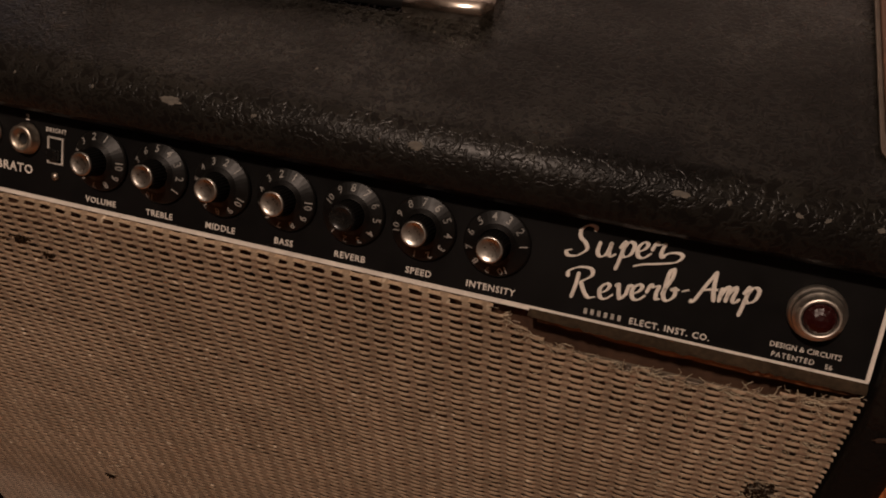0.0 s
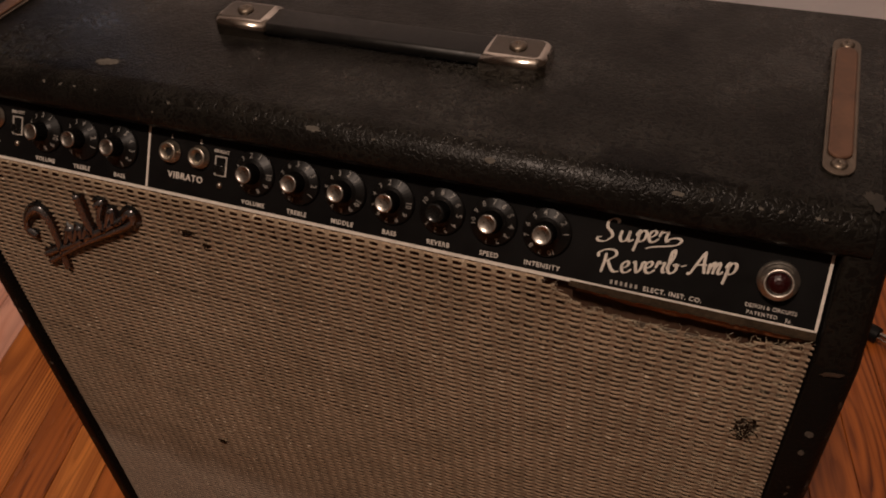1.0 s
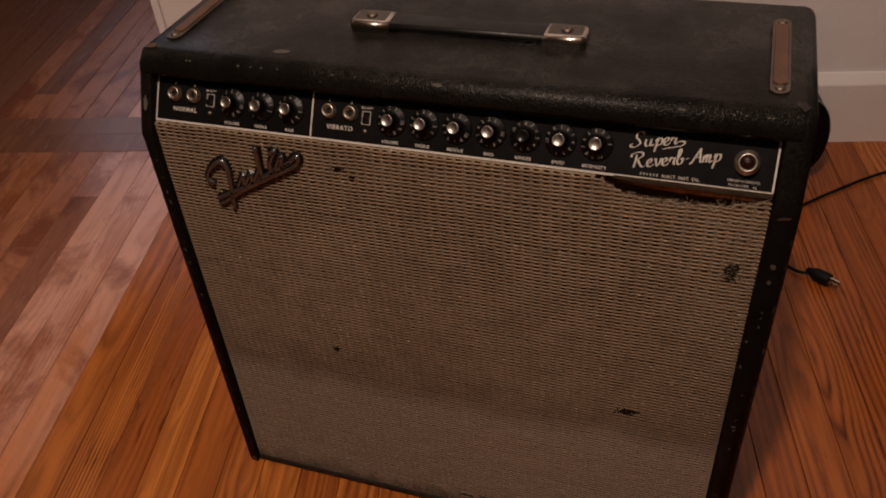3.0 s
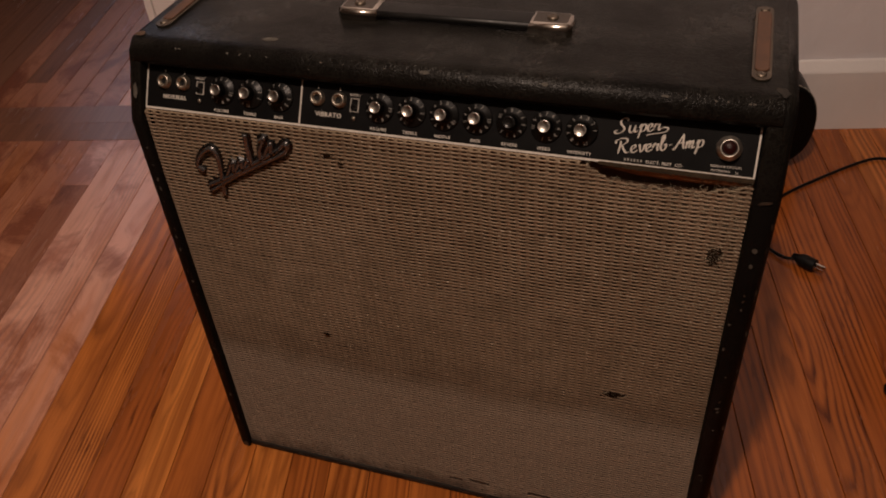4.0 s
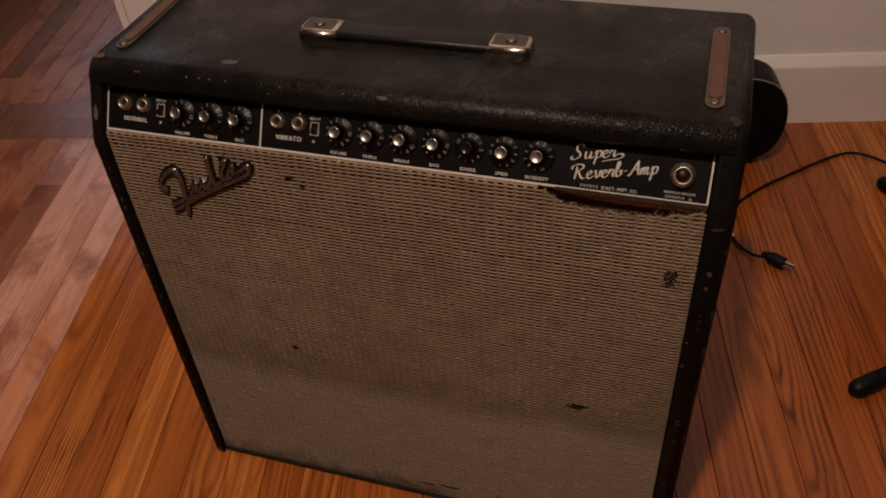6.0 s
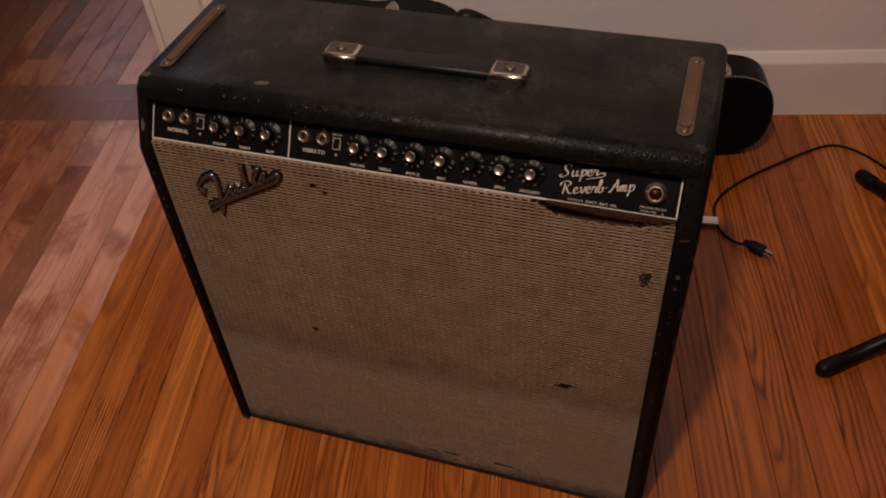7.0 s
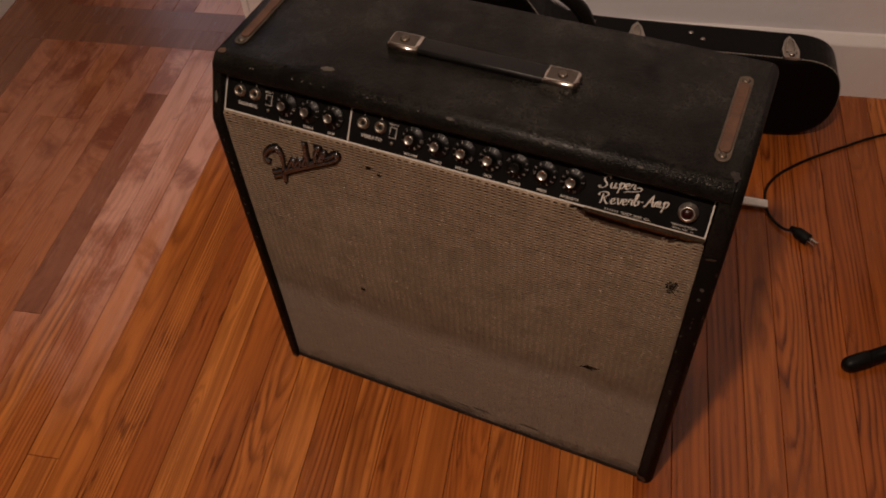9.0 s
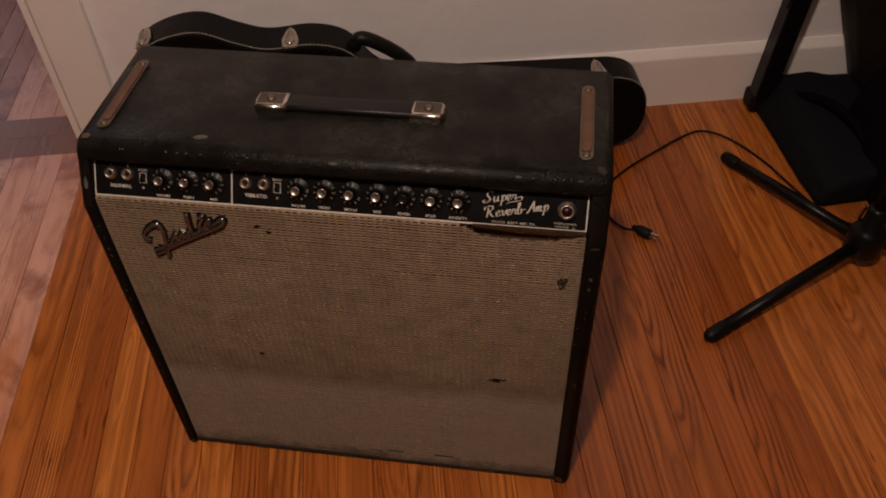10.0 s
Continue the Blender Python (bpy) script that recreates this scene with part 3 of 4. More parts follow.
def weave(px=0.0093, pz=0.0044):
    """Flat upright bands crossed by thin level threads, with a lens-shaped gap under each thread."""
    cols = [(0.0, 0), (0.19, 0), (0.38, 1), (0.55, 1), (0.84, 1)]
    rows = [(0.0, 0), (0.28, 0), (0.57, 1), (0.79, 1)]
    xs, zs = [], []
    for i in range(int((GX1 - GX0) / px) + 1):
        xs += [(GX0 + (i + f) * px, w, k) for k, (f, w) in enumerate(cols)]
    for j in range(int((GZ1 - GZ0) / pz) + 1):
        zs += [(GZ0 + (j + f) * pz, w, k) for k, (f, w) in enumerate(rows)]
    xs = [x for x in xs if x[0] <= GX1]
    zs = [z for z in zs if z[0] <= GZ1]
    nx, nz = len(xs), len(zs)
    pinch = {0: 0.10, 1: 0.0, 2: -0.10, 3: 0.0}
    sway = random.Random(3)
    step = [sway.uniform(-0.0009, 0.0009) for _ in zs]
    slack = [sway.uniform(-0.0003, 0.0003) for _ in zs]
    drift = [0.0008 * noise.noise((0.0, z[0] * 40, 6.0)) + step[n // 4] for n, z in enumerate(zs)]
    verts, faces, slots = [], [], []
    for row, (z, wz, kz) in enumerate(zs):
        for x, wx, kx in xs:
            silt = clogged(x, z)
            lens = pinch[kz] if kx in (3, 4) else 0.0
            close = silt * (0.08 if kz == 2 else -0.05 if kz == 0 else 0.0)
            lump = noise.noise((x * 60, z * 60, 2.0))
            if kx > 2:
                drop = (0.0004, 0.0016, 0.0004, 0.0)[kz]
            else:
                drop = (0.0004, 0.0011, 0.0006, 0.0)[kz] + (0.0003 if kx == 1 else 0.0)
            drop = drop * (1.0 - 0.5 * silt) + 0.0003 * lump
            jx = drift[row] + 0.0018 * noise.noise((x * 3, z * 9, 5)) + 0.0004 * noise.noise((x * 170, z * 170, 1))
            jz = slack[row // 4] + 0.0014 * noise.noise((x * 12, z * 7, 9)) + 0.0008 * noise.noise((x * 31, z * 60, 3)) + 0.00035 * noise.noise((x * 150, z * 320, 4)) + (lens + close) * pz
            belly = 0.0025 * noise.noise((x * 3, z * 3, 7))
            zz, yy = z + jz, GY - drop + belly * min(1.0, max(0.0, (ROLL - z) / 0.05))
            if zz > ROLL:
                yy, zz = yy + (zz - ROLL) * 0.95, ROLL + (zz - ROLL) * 0.25
            jx *= min(1.0, (x - GX0) / 0.02, (GX1 - x) / 0.02)
            verts.append((min(GX1, max(GX0, x + jx)), yy + TILT_BACK * z, zz))
    for j in range(nz - 1):
        for i in range(nx - 1):
            x, z = xs[i][0], zs[j][0]
            silt = clogged(x, z)
            gap = xs[i][2] > 1 and zs[j][2] > 1
            if gap and noise.noise((x * 400, z * 400, 3)) < 0.55 - 0.35 * silt:
                continue
            if z > tear_edge(x) or in_hole(x, z):
                continue
            a = j * nx + i
            faces.append((a, a + 1, a + nx + 1, a + nx))
            slots.append(2 if gap or (xs[i][2] < 2 and zs[j][2] > 1) else 1 if xs[i][2] < 2 else 0)
    me = bpy.data.meshes.new("grille_cloth")
    me.from_pydata(verts, [], faces)
    me.materials.append(CLOTH)
    me.materials.append(BAND)
    me.materials.append(GROOVE)
    me.polygons.foreach_set("material_index", slots)
    me.update()
    return me


bm = bmesh.new()
rows = []
for i in range(61):
    x = 0.172 + i * (0.306 - 0.172) / 60
    low = 0.5667 - 0.0022 * min(1.0, i / 14) + 0.0014 * min(1.0, i / 10) * noise.noise((x * 260, 0, 0))
    rows.append([bm.verts.new((x, 0.0158, 0.5676)), bm.verts.new((x, 0.0128, 0.5668)), bm.verts.new((x, 0.0118 + 0.0008 * noise.noise((x * 420, 4, 0)), low))])
for a, b in zip(rows, rows[1:]):
    for q in range(2):
        bm.faces.new((a[q], b[q], b[q + 1], a[q + 1]))
part("cloth_rag", bm, RAG, AMP, "ragged strip of cloth under the panel", smooth=True)
part_mesh("grille_cloth", weave(), CLOTH, AMP, "tan woven grille cloth, stained and torn below the panel", smooth=True)
bm = bmesh.new()
prism(bm, [(0.0050, 0.0142), (0.0140, 0.547), (0.0148, 0.547), (0.0058, 0.0142)], GX0, GX1, "x")
part("cloth_backing", bm, BACKING, AMP)

# torn strip: bare wood edge and a rag of cloth under the panel
rng = random.Random(4)
bm = bmesh.new()
n = 60
ridge = []
for i in range(n + 1):
    x = 0.176 + i * (0.304 - 0.176) / n
    w = (0.0052 + 0.0040 * abs(noise.noise((x * 50, 0, 0))) + 0.0018 * math.sin(math.pi * i / n)) * min(1.0, 0.12 + i / 14, 0.12 + (n - i) / 10)
    zc = 0.5620 + 0.0012 * noise.noise((x * 40, 3, 0)) - 0.0016 * i / n
    ridge.append([bm.verts.new((x, 0.0150, zc + w * 0.7)), bm.verts.new((x, 0.0136 + 0.0008 * noise.noise((x * 160, 0, 0)), zc)), bm.verts.new((x, 0.0165, zc - w * 0.7))])
for a, b in zip(ridge, ridge[1:]):
    for q in range(2):
        bm.faces.new((a[q], b[q], b[q + 1], a[q + 1]))
part("bare_wood_strip", bm, RAW_WOOD, AMP, "splintered bare wood showing through the torn cloth", smooth=True)


def fibre(bm, x, z, length, rng):
    a = rng.uniform(0, 2 * math.pi)
    front = 0.0012 + TILT_BACK * z
    p = Vector((x, front, z))
    pts = [p.copy()]
    for s in range(4):
        a += rng.uniform(-0.8, 0.8)
        p = p + Vector((math.cos(a), rng.uniform(-0.35, 0.25), math.sin(a))) * length / 4
        p.y = min(p.y, front + 0.001)
        pts.append(p.copy())
    tube(bm, pts, 0.00015, 3, False, tidy=False)


bm = bmesh.new()
for i in range(170):
    x = rng.uniform(0.160, 0.302)
    fibre(bm, x, tear_edge(x) + rng.uniform(-0.002, 0.001), rng.uniform(0.003, 0.008), rng)
for i in range(480):
    x = 0.302 - abs(rng.gauss(0, 0.05))
    fibre(bm, x, rng.uniform(0.40, 0.553), rng.uniform(0.003, 0.008), rng)
for i in range(90):
    fibre(bm, rng.uniform(-0.29, 0.29), rng.uniform(0.24, 0.55), rng.uniform(0.003, 0.008), rng)
for i in range(1500):
    fibre(bm, rng.uniform(GX0 + 0.01, GX1 - 0.01), rng.uniform(0.05, 0.55), rng.uniform(0.0012, 0.0034), rng)
for hx, hz, a, b in HOLES[:2]:
    for i in range(24):
        t = rng.uniform(0, 6.28)
        fibre(bm, hx + a * math.cos(t), hz + b * math.sin(t), rng.uniform(0.004, 0.009), rng)
for hx, hz, wide, tall in ((0.284, 0.480, 0.0085, 0.0135), (0.206, 0.264, 0.0150, 0.0055), (-0.140, 0.274, 0.0050, 0.0035), (-0.098, 0.539, 0.0060, 0.0035), (-0.084, 0.531, 0.0040, 0.0040)):
    dark = bmesh.new()
    for i in range(46):
        # matted strands, mostly hanging down, bunched near the middle
        x, z = hx + rng.gauss(0, 0.34 * wide), hz + rng.gauss(0, 0.36 * tall)
        t = -1.57 + rng.gauss(0, 0.5)
        reach = rng.uniform(0.12, 0.40) * max(wide, tall)
        front = 0.0009 + TILT_BACK * z
        mid = (x + 0.5 * reach * math.cos(t + 0.6), front - 0.0005, z + 0.5 * reach * math.sin(t + 0.6))
        tube(dark, [(x, front + 0.0006, z), mid, (x + reach * math.cos(t), front + 0.0003, z + reach * math.sin(t))], 0.00040, 4)
    part("worn_spot", dark, WORN, AMP, "dark frayed spot in the cloth")
ob = part("fraying", bm, FUZZ, AMP, "frayed loose threads of the cloth")
ob["kind"] = "stuff"

# ---- control panel ----
bm = boxed(-0.3035, 0.3065, -0.001, 0.052, -0.002, 0.0, bevel=0.0004)
control = part("control_panel", bm, BLACK_PANEL, AMP, "black enamelled control panel with white lettering", m=PANEL)


def line(x0, x1, s0, s1, name="white_line"):
    part(name, boxed(x0, x1, s0, s1, 0.0002, 0.0007), WHITE_INK, control, "thin white line")


line(-0.3030, 0.3060, -0.0008, 0.0012)
line(-0.3030, -0.3016, 0.0014, 0.046)
line(0.3046, 0.3062, 0.0014, 0.046)
line(-0.1262, -0.1246, 0.0014, 0.046)


def ink(text, x, s, size, material=WHITE_INK, space=1.0, centre=True, bold=0.0):
    me = letters(text, size, 0.00012, centre, space, bold)
    part_mesh("lettering", me, material, control, m=pose(x, s, 0.0004))


SPACING = 0.0326
KNOBS = [(0.154 - SPACING * i, word, first) for i, (word, first) in enumerate((("INTENSITY", 5), ("SPEED", -100), ("REVERB", -132), ("BASS", -290), ("MIDDLE", 45), ("TREBLE", -35), ("VOLUME", -290)))]
KNOBS += [(-0.1485 - 0.0325 * i, word, first) for i, (word, first) in enumerate((("BASS", -70), ("TREBLE", -20), ("VOLUME", 60)))]
for x, word, first in KNOBS:
    ink(word, x, 0.0036, 0.0041, space=1.12, bold=0.00006)
ink("VIBRATO", -0.0950, 0.0112, 0.0062, space=1.12, bold=0.00010)
ink("NORMAL", -0.2690, 0.0112, 0.0062, space=1.12, bold=0.00010)
for x in (-0.0680, -0.2395):
    ink("BRIGHT", x, 0.0338, 0.0032, space=1.1)
for x, num in ((-0.2814, "1"), (-0.2591, "2"), (-0.1075, "1"), (-0.0845, "2")):
    ink(num, x, 0.0375, 0.0040, bold=0.00008)
ink("ELECT. INST. CO.", 0.2132, 0.0030, 0.0037, space=1.15, centre=False, bold=0.00005)
for i in range(6):
    part("maker_bar", boxed(0.1945 + 0.0028 * i, 0.1959 + 0.0028 * i, 0.0031, 0.0054, 0.0002, 0.0006), DIM_INK, control)
ink("DESIGN & CIRCUITS", 0.2812, 0.0068, 0.0030, space=1.0)
ink("PATENTED", 0.2692, 0.0028, 0.0030, space=1.15, centre=False)
ink("56", 0.2893, 0.0022, 0.0030, centre=False)

# hand-drawn script on the panel, letter by letter, in units of the small letters' height
SCRIPT_S = [[(0.30, 0.42), (0.02, 0.30), (0.12, 0.02), (0.60, 0.02), (1.05, 0.42), (0.95, 0.85), (0.66, 1.25), (0.68, 1.75), (1.05, 2.02), (1.40, 1.88), (1.36, 1.62)]]
SCRIPT_U = [[(0.10, 0.98), (0.0, 0.30), (0.18, 0.0), (0.48, 0.20), (0.68, 0.96)], [(0.68, 0.96), (0.58, 0.25), (0.72, 0.02), (0.95, 0.20)]]
SCRIPT_P = [[(0.0, 0.55), (0.26, 1.0), (0.05, -0.20), (-0.10, -0.85)], [(0.18, 0.55), (0.45, 0.98), (0.72, 0.80), (0.60, 0.22), (0.30, 0.02), (0.12, 0.20)]]
SCRIPT_E = [[(0.0, 0.35), (0.40, 0.55), (0.55, 0.85), (0.36, 1.0), (0.08, 0.65), (0.12, 0.12), (0.40, 0.0), (0.78, 0.30)]]
SCRIPT_R = [[(0.0, 0.45), (0.20, 1.02), (0.30, 0.86), (0.60, 0.90), (0.50, 0.45), (0.52, 0.10), (0.72, 0.10)]]
SCRIPT_V = [[(0.0, 0.85), (0.16, 0.98), (0.22, 0.40), (0.32, 0.02), (0.58, 0.35), (0.72, 0.92), (0.95, 0.82)]]
SCRIPT_B = [[(0.0, 0.40), (0.45, 1.40), (0.50, 2.0), (0.30, 1.85), (0.16, 0.80), (0.14, 0.20), (0.36, 0.0), (0.66, 0.30), (0.66, 0.80), (0.50, 0.70), (0.90, 0.72)]]
SCRIPT_BIG_R = [[(0.45, 1.75), (0.36, 1.0), (0.16, 0.0)], [(-0.12, 1.40), (-0.08, 1.80), (0.45, 2.06), (1.05, 1.95), (1.12, 1.50), (0.62, 1.12), (0.50, 1.05)], [(0.58, 1.10), (0.80, 0.45), (1.06, 0.05), (1.42, 0.12)]]
SCRIPT_A = [[(-0.30, 0.10), (-0.10, 0.02), (0.30, 0.85), (0.85, 1.95)], [(0.85, 1.98), (0.80, 0.90), (0.86, 0.02)], [(0.22, 0.72), (0.55, 0.80), (1.02, 0.78)]]
SCRIPT_M = [[(0.12, 0.95), (0.0, 0.02)], [(0.05, 0.35), (0.34, 0.98), (0.44, 0.80), (0.32, 0.02)], [(0.38, 0.40), (0.68, 0.98), (0.78, 0.78), (0.66, 0.18), (0.80, 0.02), (1.0, 0.25)]]
SCRIPT_DASH = [[(0.0, 0.62), (0.36, 0.74)]]
SCRIPT_SWASH = [[(0.0, 0.10), (0.35, 0.34), (0.80, 0.36), (1.02, 0.14), (0.72, -0.22), (0.0, -0.34), (-0.85, -0.42), (-1.35, -0.56)]]


def script(word, origin, unit_x, unit_y, lean, material):
    bm = bmesh.new()
    turn = math.radians(lean)
    for strokes, at in word:
        for st in strokes:
            pts = []
            for px, py in st:
                gx, gy = (px + at + 0.10 * py) * unit_x, py * unit_y
                pts.append((origin[0] + gx * math.cos(turn) - gy * math.sin(turn), origin[1] + gx * math.sin(turn) + gy * math.cos(turn)))
            ribbon(bm, pts, 0.0006, 0.0019, 0.0004, nib=28, rounded=True)
    part("script_lettering", bm, WHITE_INK, control, "white hand-drawn script lettering", m=pose(0, 0, 0.0003), smooth=False)


script(((SCRIPT_S, 0), (SCRIPT_U, 1.62), (SCRIPT_P, 2.72), (SCRIPT_E, 3.56), (SCRIPT_R, 4.32), (SCRIPT_SWASH, 4.85)), (0.1830, 0.0258), 0.0079, 0.0064, 10.0, WHITE_INK)
script(((SCRIPT_BIG_R, 0), (SCRIPT_E, 1.55), (SCRIPT_V, 2.38), (SCRIPT_E, 3.20), (SCRIPT_R, 3.98), (SCRIPT_B, 4.72), (SCRIPT_DASH, 5.72), (SCRIPT_A, 6.45), (SCRIPT_M, 7.55), (SCRIPT_P, 8.68)), (0.1870, 0.0082), 0.0079, 0.0064, 11.0, WHITE_INK)

# knobs: skirted, with figures running round the skirt
SKIRT = [(0, 0.0006), (0.0142, 0.0006), (0.0146, 0.0016), (0.0140, 0.0024), (0.0090, 0.0048), (0.0070, 0.0064)]


def flutes(bm, r, h0, h1, count=28):
    lo, hi = [], []
    for i in range(count * 2):
        a = math.pi * i / count
        q = r * (1.0 if i % 2 else 0.93)
        lo.append(bm.verts.new((q * 1.05 * math.cos(a), q * 1.05 * math.sin(a), h0)))
        hi.append(bm.verts.new((q * 0.95 * math.cos(a), q * 0.95 * math.sin(a), h1)))
    for i in range(len(lo)):
        j = (i + 1) % len(lo)
        bm.faces.new((lo[i], lo[j], hi[j], hi[i]))
    bm.faces.new(hi)


def knob(x, s, first, dull=False):
    bm = bmesh.new()
    lathe(bm, SKIRT, 40)
    flutes(bm, 0.0064, 0.0046, 0.0150)
    ob = part("knob", bm, KNOB_BLACK, AMP, "black skirted control knob with white figures", m=PANEL @ pose(x, s, 0))
    bm = lathe(bmesh.new(), [(0, 0.0150), (0.0026, 0.01512), (0.0044, 0.0156), (0.0050, 0.0160), (0.0055, 0.0158), (0.0055, 0.0149)], 32)
    part("cap", bm, BLACK_PLASTIC if dull else BRUSHED, ob, "dull worn cap" if dull else "dished bright metal cap", smooth=True)
    bm = bmesh.new()
    for d in range(1, 11):
        a = math.radians(first + 32 * (d - 1))
        me = letters(str(d), 0.0046, 0.0, True, 1.0, 0.00006)
        add_mesh(bm, me, pose(0, 0, 0, 0, 0, math.degrees(a) - 90) @ pose(0, 0.0102, 0))
        bpy.data.meshes.remove(me)
    for v in bm.verts:
        r = math.hypot(v.co.x, v.co.y)
        v.co.z = 0.0024 + (0.0140 - r) / 0.0050 * 0.0024 + 0.00018
    part("dial", bm, DIAL_INK, ob, "white figures round the skirt")
    return ob


for x, word, first in KNOBS:
    knob(x, 0.0252, first, dull=(word == "REVERB"))


def jack(x, s):
    prof = [(0.0, 0.0005), (0.0078, 0.0005), (0.0078, 0.0012), (0.0068, 0.0018), (0.0068, 0.0048), (0.0060, 0.0056), (0.0046, 0.0056), (0.0042, 0.0046), (0.0032, 0.0042), (0.0032, 0.0010)]
    ob = part("input_jack", lathe(bmesh.new(), prof, 28), NICKEL, AMP, "tarnished nickel input jack", m=PANEL @ pose(x, s, 0), smooth=True)
    part("bore", lathe(bmesh.new(), [(0.0, 0.0020), (0.0031, 0.0020), (0.0031, 0.0012), (0, 0.0012)], 20), HOLE_BLACK, ob)


for x in (-0.2814, -0.2591, -0.1075, -0.0845):
    jack(x, 0.0286)


def bright_switch(x, s):
    bm = bmesh.new()
    for a in ((-0.0046, -0.0036, -0.0066, 0.0066), (0.0036, 0.0046, -0.0066, 0.0066), (-0.0034, 0.0034, -0.0066, -0.0057), (-0.0034, 0.0034, 0.0057, 0.0066)):
        box(bm, a[0], a[1], a[2], a[3], 0.0001, 0.0008)
    ob = part("slide_switch", bm, DIM_INK, AMP, "slide switch with a white outline", m=PANEL @ pose(x, s, 0.0001))
    part("slider", boxed(-0.0030, 0.0030, -0.0045, 0.0010, 0.0002, 0.0038, bevel=0.0005), BLACK_PLASTIC, ob)
    bm = lathe(bmesh.new(), [(0, 0.0016), (0.0012, 0.0014), (0.0021, 0.0004), (0.0021, 0.0)], 14)
    part("screw", bm, NICKEL, ob, m=pose(0, -0.0128, 0.0002), smooth=True)


bright_switch(-0.0680, 0.0252)
bright_switch(-0.2395, 0.0252)

bezel = [(0.0, 0.0008), (0.0128, 0.0008), (0.0128, 0.0022), (0.0118, 0.0036), (0.0110, 0.0040), (0.0110, 0.0060), (0.0116, 0.0068), (0.0108, 0.0080), (0.0100, 0.0084), (0.0094, 0.0112), (0.0086, 0.0122), (0.0074, 0.0118), (0.0072, 0.0070), (0, 0.0070)]
ob = part("pilot_lamp", lathe(bmesh.new(), bezel, 36), SATIN, AMP, "stepped chrome bezel of the pilot lamp", m=PANEL @ pose(0.2815, 0.0240, 0) @ Matrix.Diagonal((0.86, 0.86, 0.9, 1)), smooth=True)
part("jewel", lathe(bmesh.new(), [(0.0070, 0.0072), (0.0070, 0.0116), (0.0056, 0.0136), (0.0030, 0.0148), (0, 0.0150)], 12), JEWEL, ob, "dark red faceted jewel, unlit")

# ---- badge on the cloth: plain tarnished strokes on a dark plate ----
BADGE = Matrix(((1, 0, 0, -0.197), (0, 0, -1, 0.0095), (0, 1, 0, 0.5095), (0, 0, 0, 1)))
badge_strokes = [
    [(-0.0501, -0.0109), (-0.0563, -0.004), (-0.049, 0.0094), (-0.0354, 0.0199), (-0.0292, 0.013), (-0.0291, -0.0057), (-0.0328, -0.0405)],
    [(-0.0217, -0.0111), (-0.0112, 0.0062), (-0.0121, -0.0066), (-0.0014, 0.0094), (-0.0009, -0.0012), (0.0083, 0.0125), (0.0099, 0.0047)],
    [(0.0115, 0.0439), (0.0105, 0.0256), (0.0112, 0.0083)],
    [(0.0267, 0.0379), (0.0327, 0.041), (0.0247, 0.0255), (0.0257, 0.0143), (0.0383, 0.036), (0.0375, 0.0232)],
    [(0.0375, 0.0232), (0.0456, 0.0287), (0.055, 0.0378), (0.058, 0.0356), (0.0516, 0.0264), (0.0163, 0.0052), (-0.0153, -0.0139), (-0.049, -0.0375)],
    [(-0.0493, -0.0295), (-0.0201, -0.0134), (0.0102, 0.0055), (0.049, 0.0313)],
]
bm = bmesh.new()
for i, st in enumerate(badge_strokes):
    ribbon(bm, st, 0.0098, 0.0118, 0.0022, nib=70)
badge = part("badge", bm, BLACK_PLASTIC, AMP, "metal script-like badge, plain shape", m=BADGE)
for st in badge_strokes:
    bm = ribbon(bmesh.new(), st, 0.0034, 0.0064, 0.0026, nib=60)
    part("raised_stroke", bm, LOGO_METAL, badge, "tarnished chrome strokes", m=pose(0, 0, 0.0021), smooth=True)

# ---- handle ----
handle = part("handle", prism(bmesh.new(), [(0.1175, 0.6370), (0.1175, 0.6410), (0.1200, 0.6440), (0.1425, 0.6440), (0.1450, 0.6410), (0.1450, 0.6370)], -0.075, 0.095, "x", bevel=0.0012), LEATHERETTE, AMP, "flat black rubber carrying strap", smooth=True)
for cx, s in ((-0.092, -1), (0.1035, 1)):
    bm = bmesh.new()
    outline = [(cx - s * 0.020, 0.1145), (cx + s * 0.0175, 0.1145), (cx + s * 0.0225, 0.1195), (cx + s * 0.0225, 0.1405), (cx + s * 0.0175, 0.1455), (cx - s * 0.020, 0.1455)]
    prism(bm, outline, TOP - 0.001, 0.6465, "z")
    top = [e for e in bm.edges if all(v.co.z > 0.64 for v in e.verts)]
    bmesh.ops.bevel(bm, geom=top, offset=0.0062, segments=6, profile=0.5, affect="EDGES")
    bm.normal_update()
    for f in bm.faces:
        f.smooth = 0.05 < f.normal.z < 0.98
    cap = part("end_cap", bm, DIM_TARNISH, handle, "worn chrome end cap")
    cap.data.materials.append(CHROME)
    for f in cap.data.polygons:  # rim painted bright as a highlight, top toned dark as a dim reflection
        f.material_index = 1 if f.normal.z < 0.95 else 0
    bm = lathe(bmesh.new(), [(0.0058, 0.0), (0.0056, 0.0012), (0.0040, 0.0022), (0.0012, 0.0025), (0.0010, 0.0018), (0, 0.0018)], 20)
    part("screw", bm, OLD_STEEL, handle, m=pose(cx + s * 0.002, 0.130, 0.6464), smooth=True)

# ---- metal strips on the top ----
def stadium(w, l, n=10):
    out = []
    for i in range(n + 1):
        a = math.pi * i / n
        out.append((w * math.cos(a), l + w * math.sin(a)))
    for i in range(n + 1):
        a = math.pi + math.pi * i / n
        out.append((w * math.cos(a), -l + w * math.sin(a)))
    return out


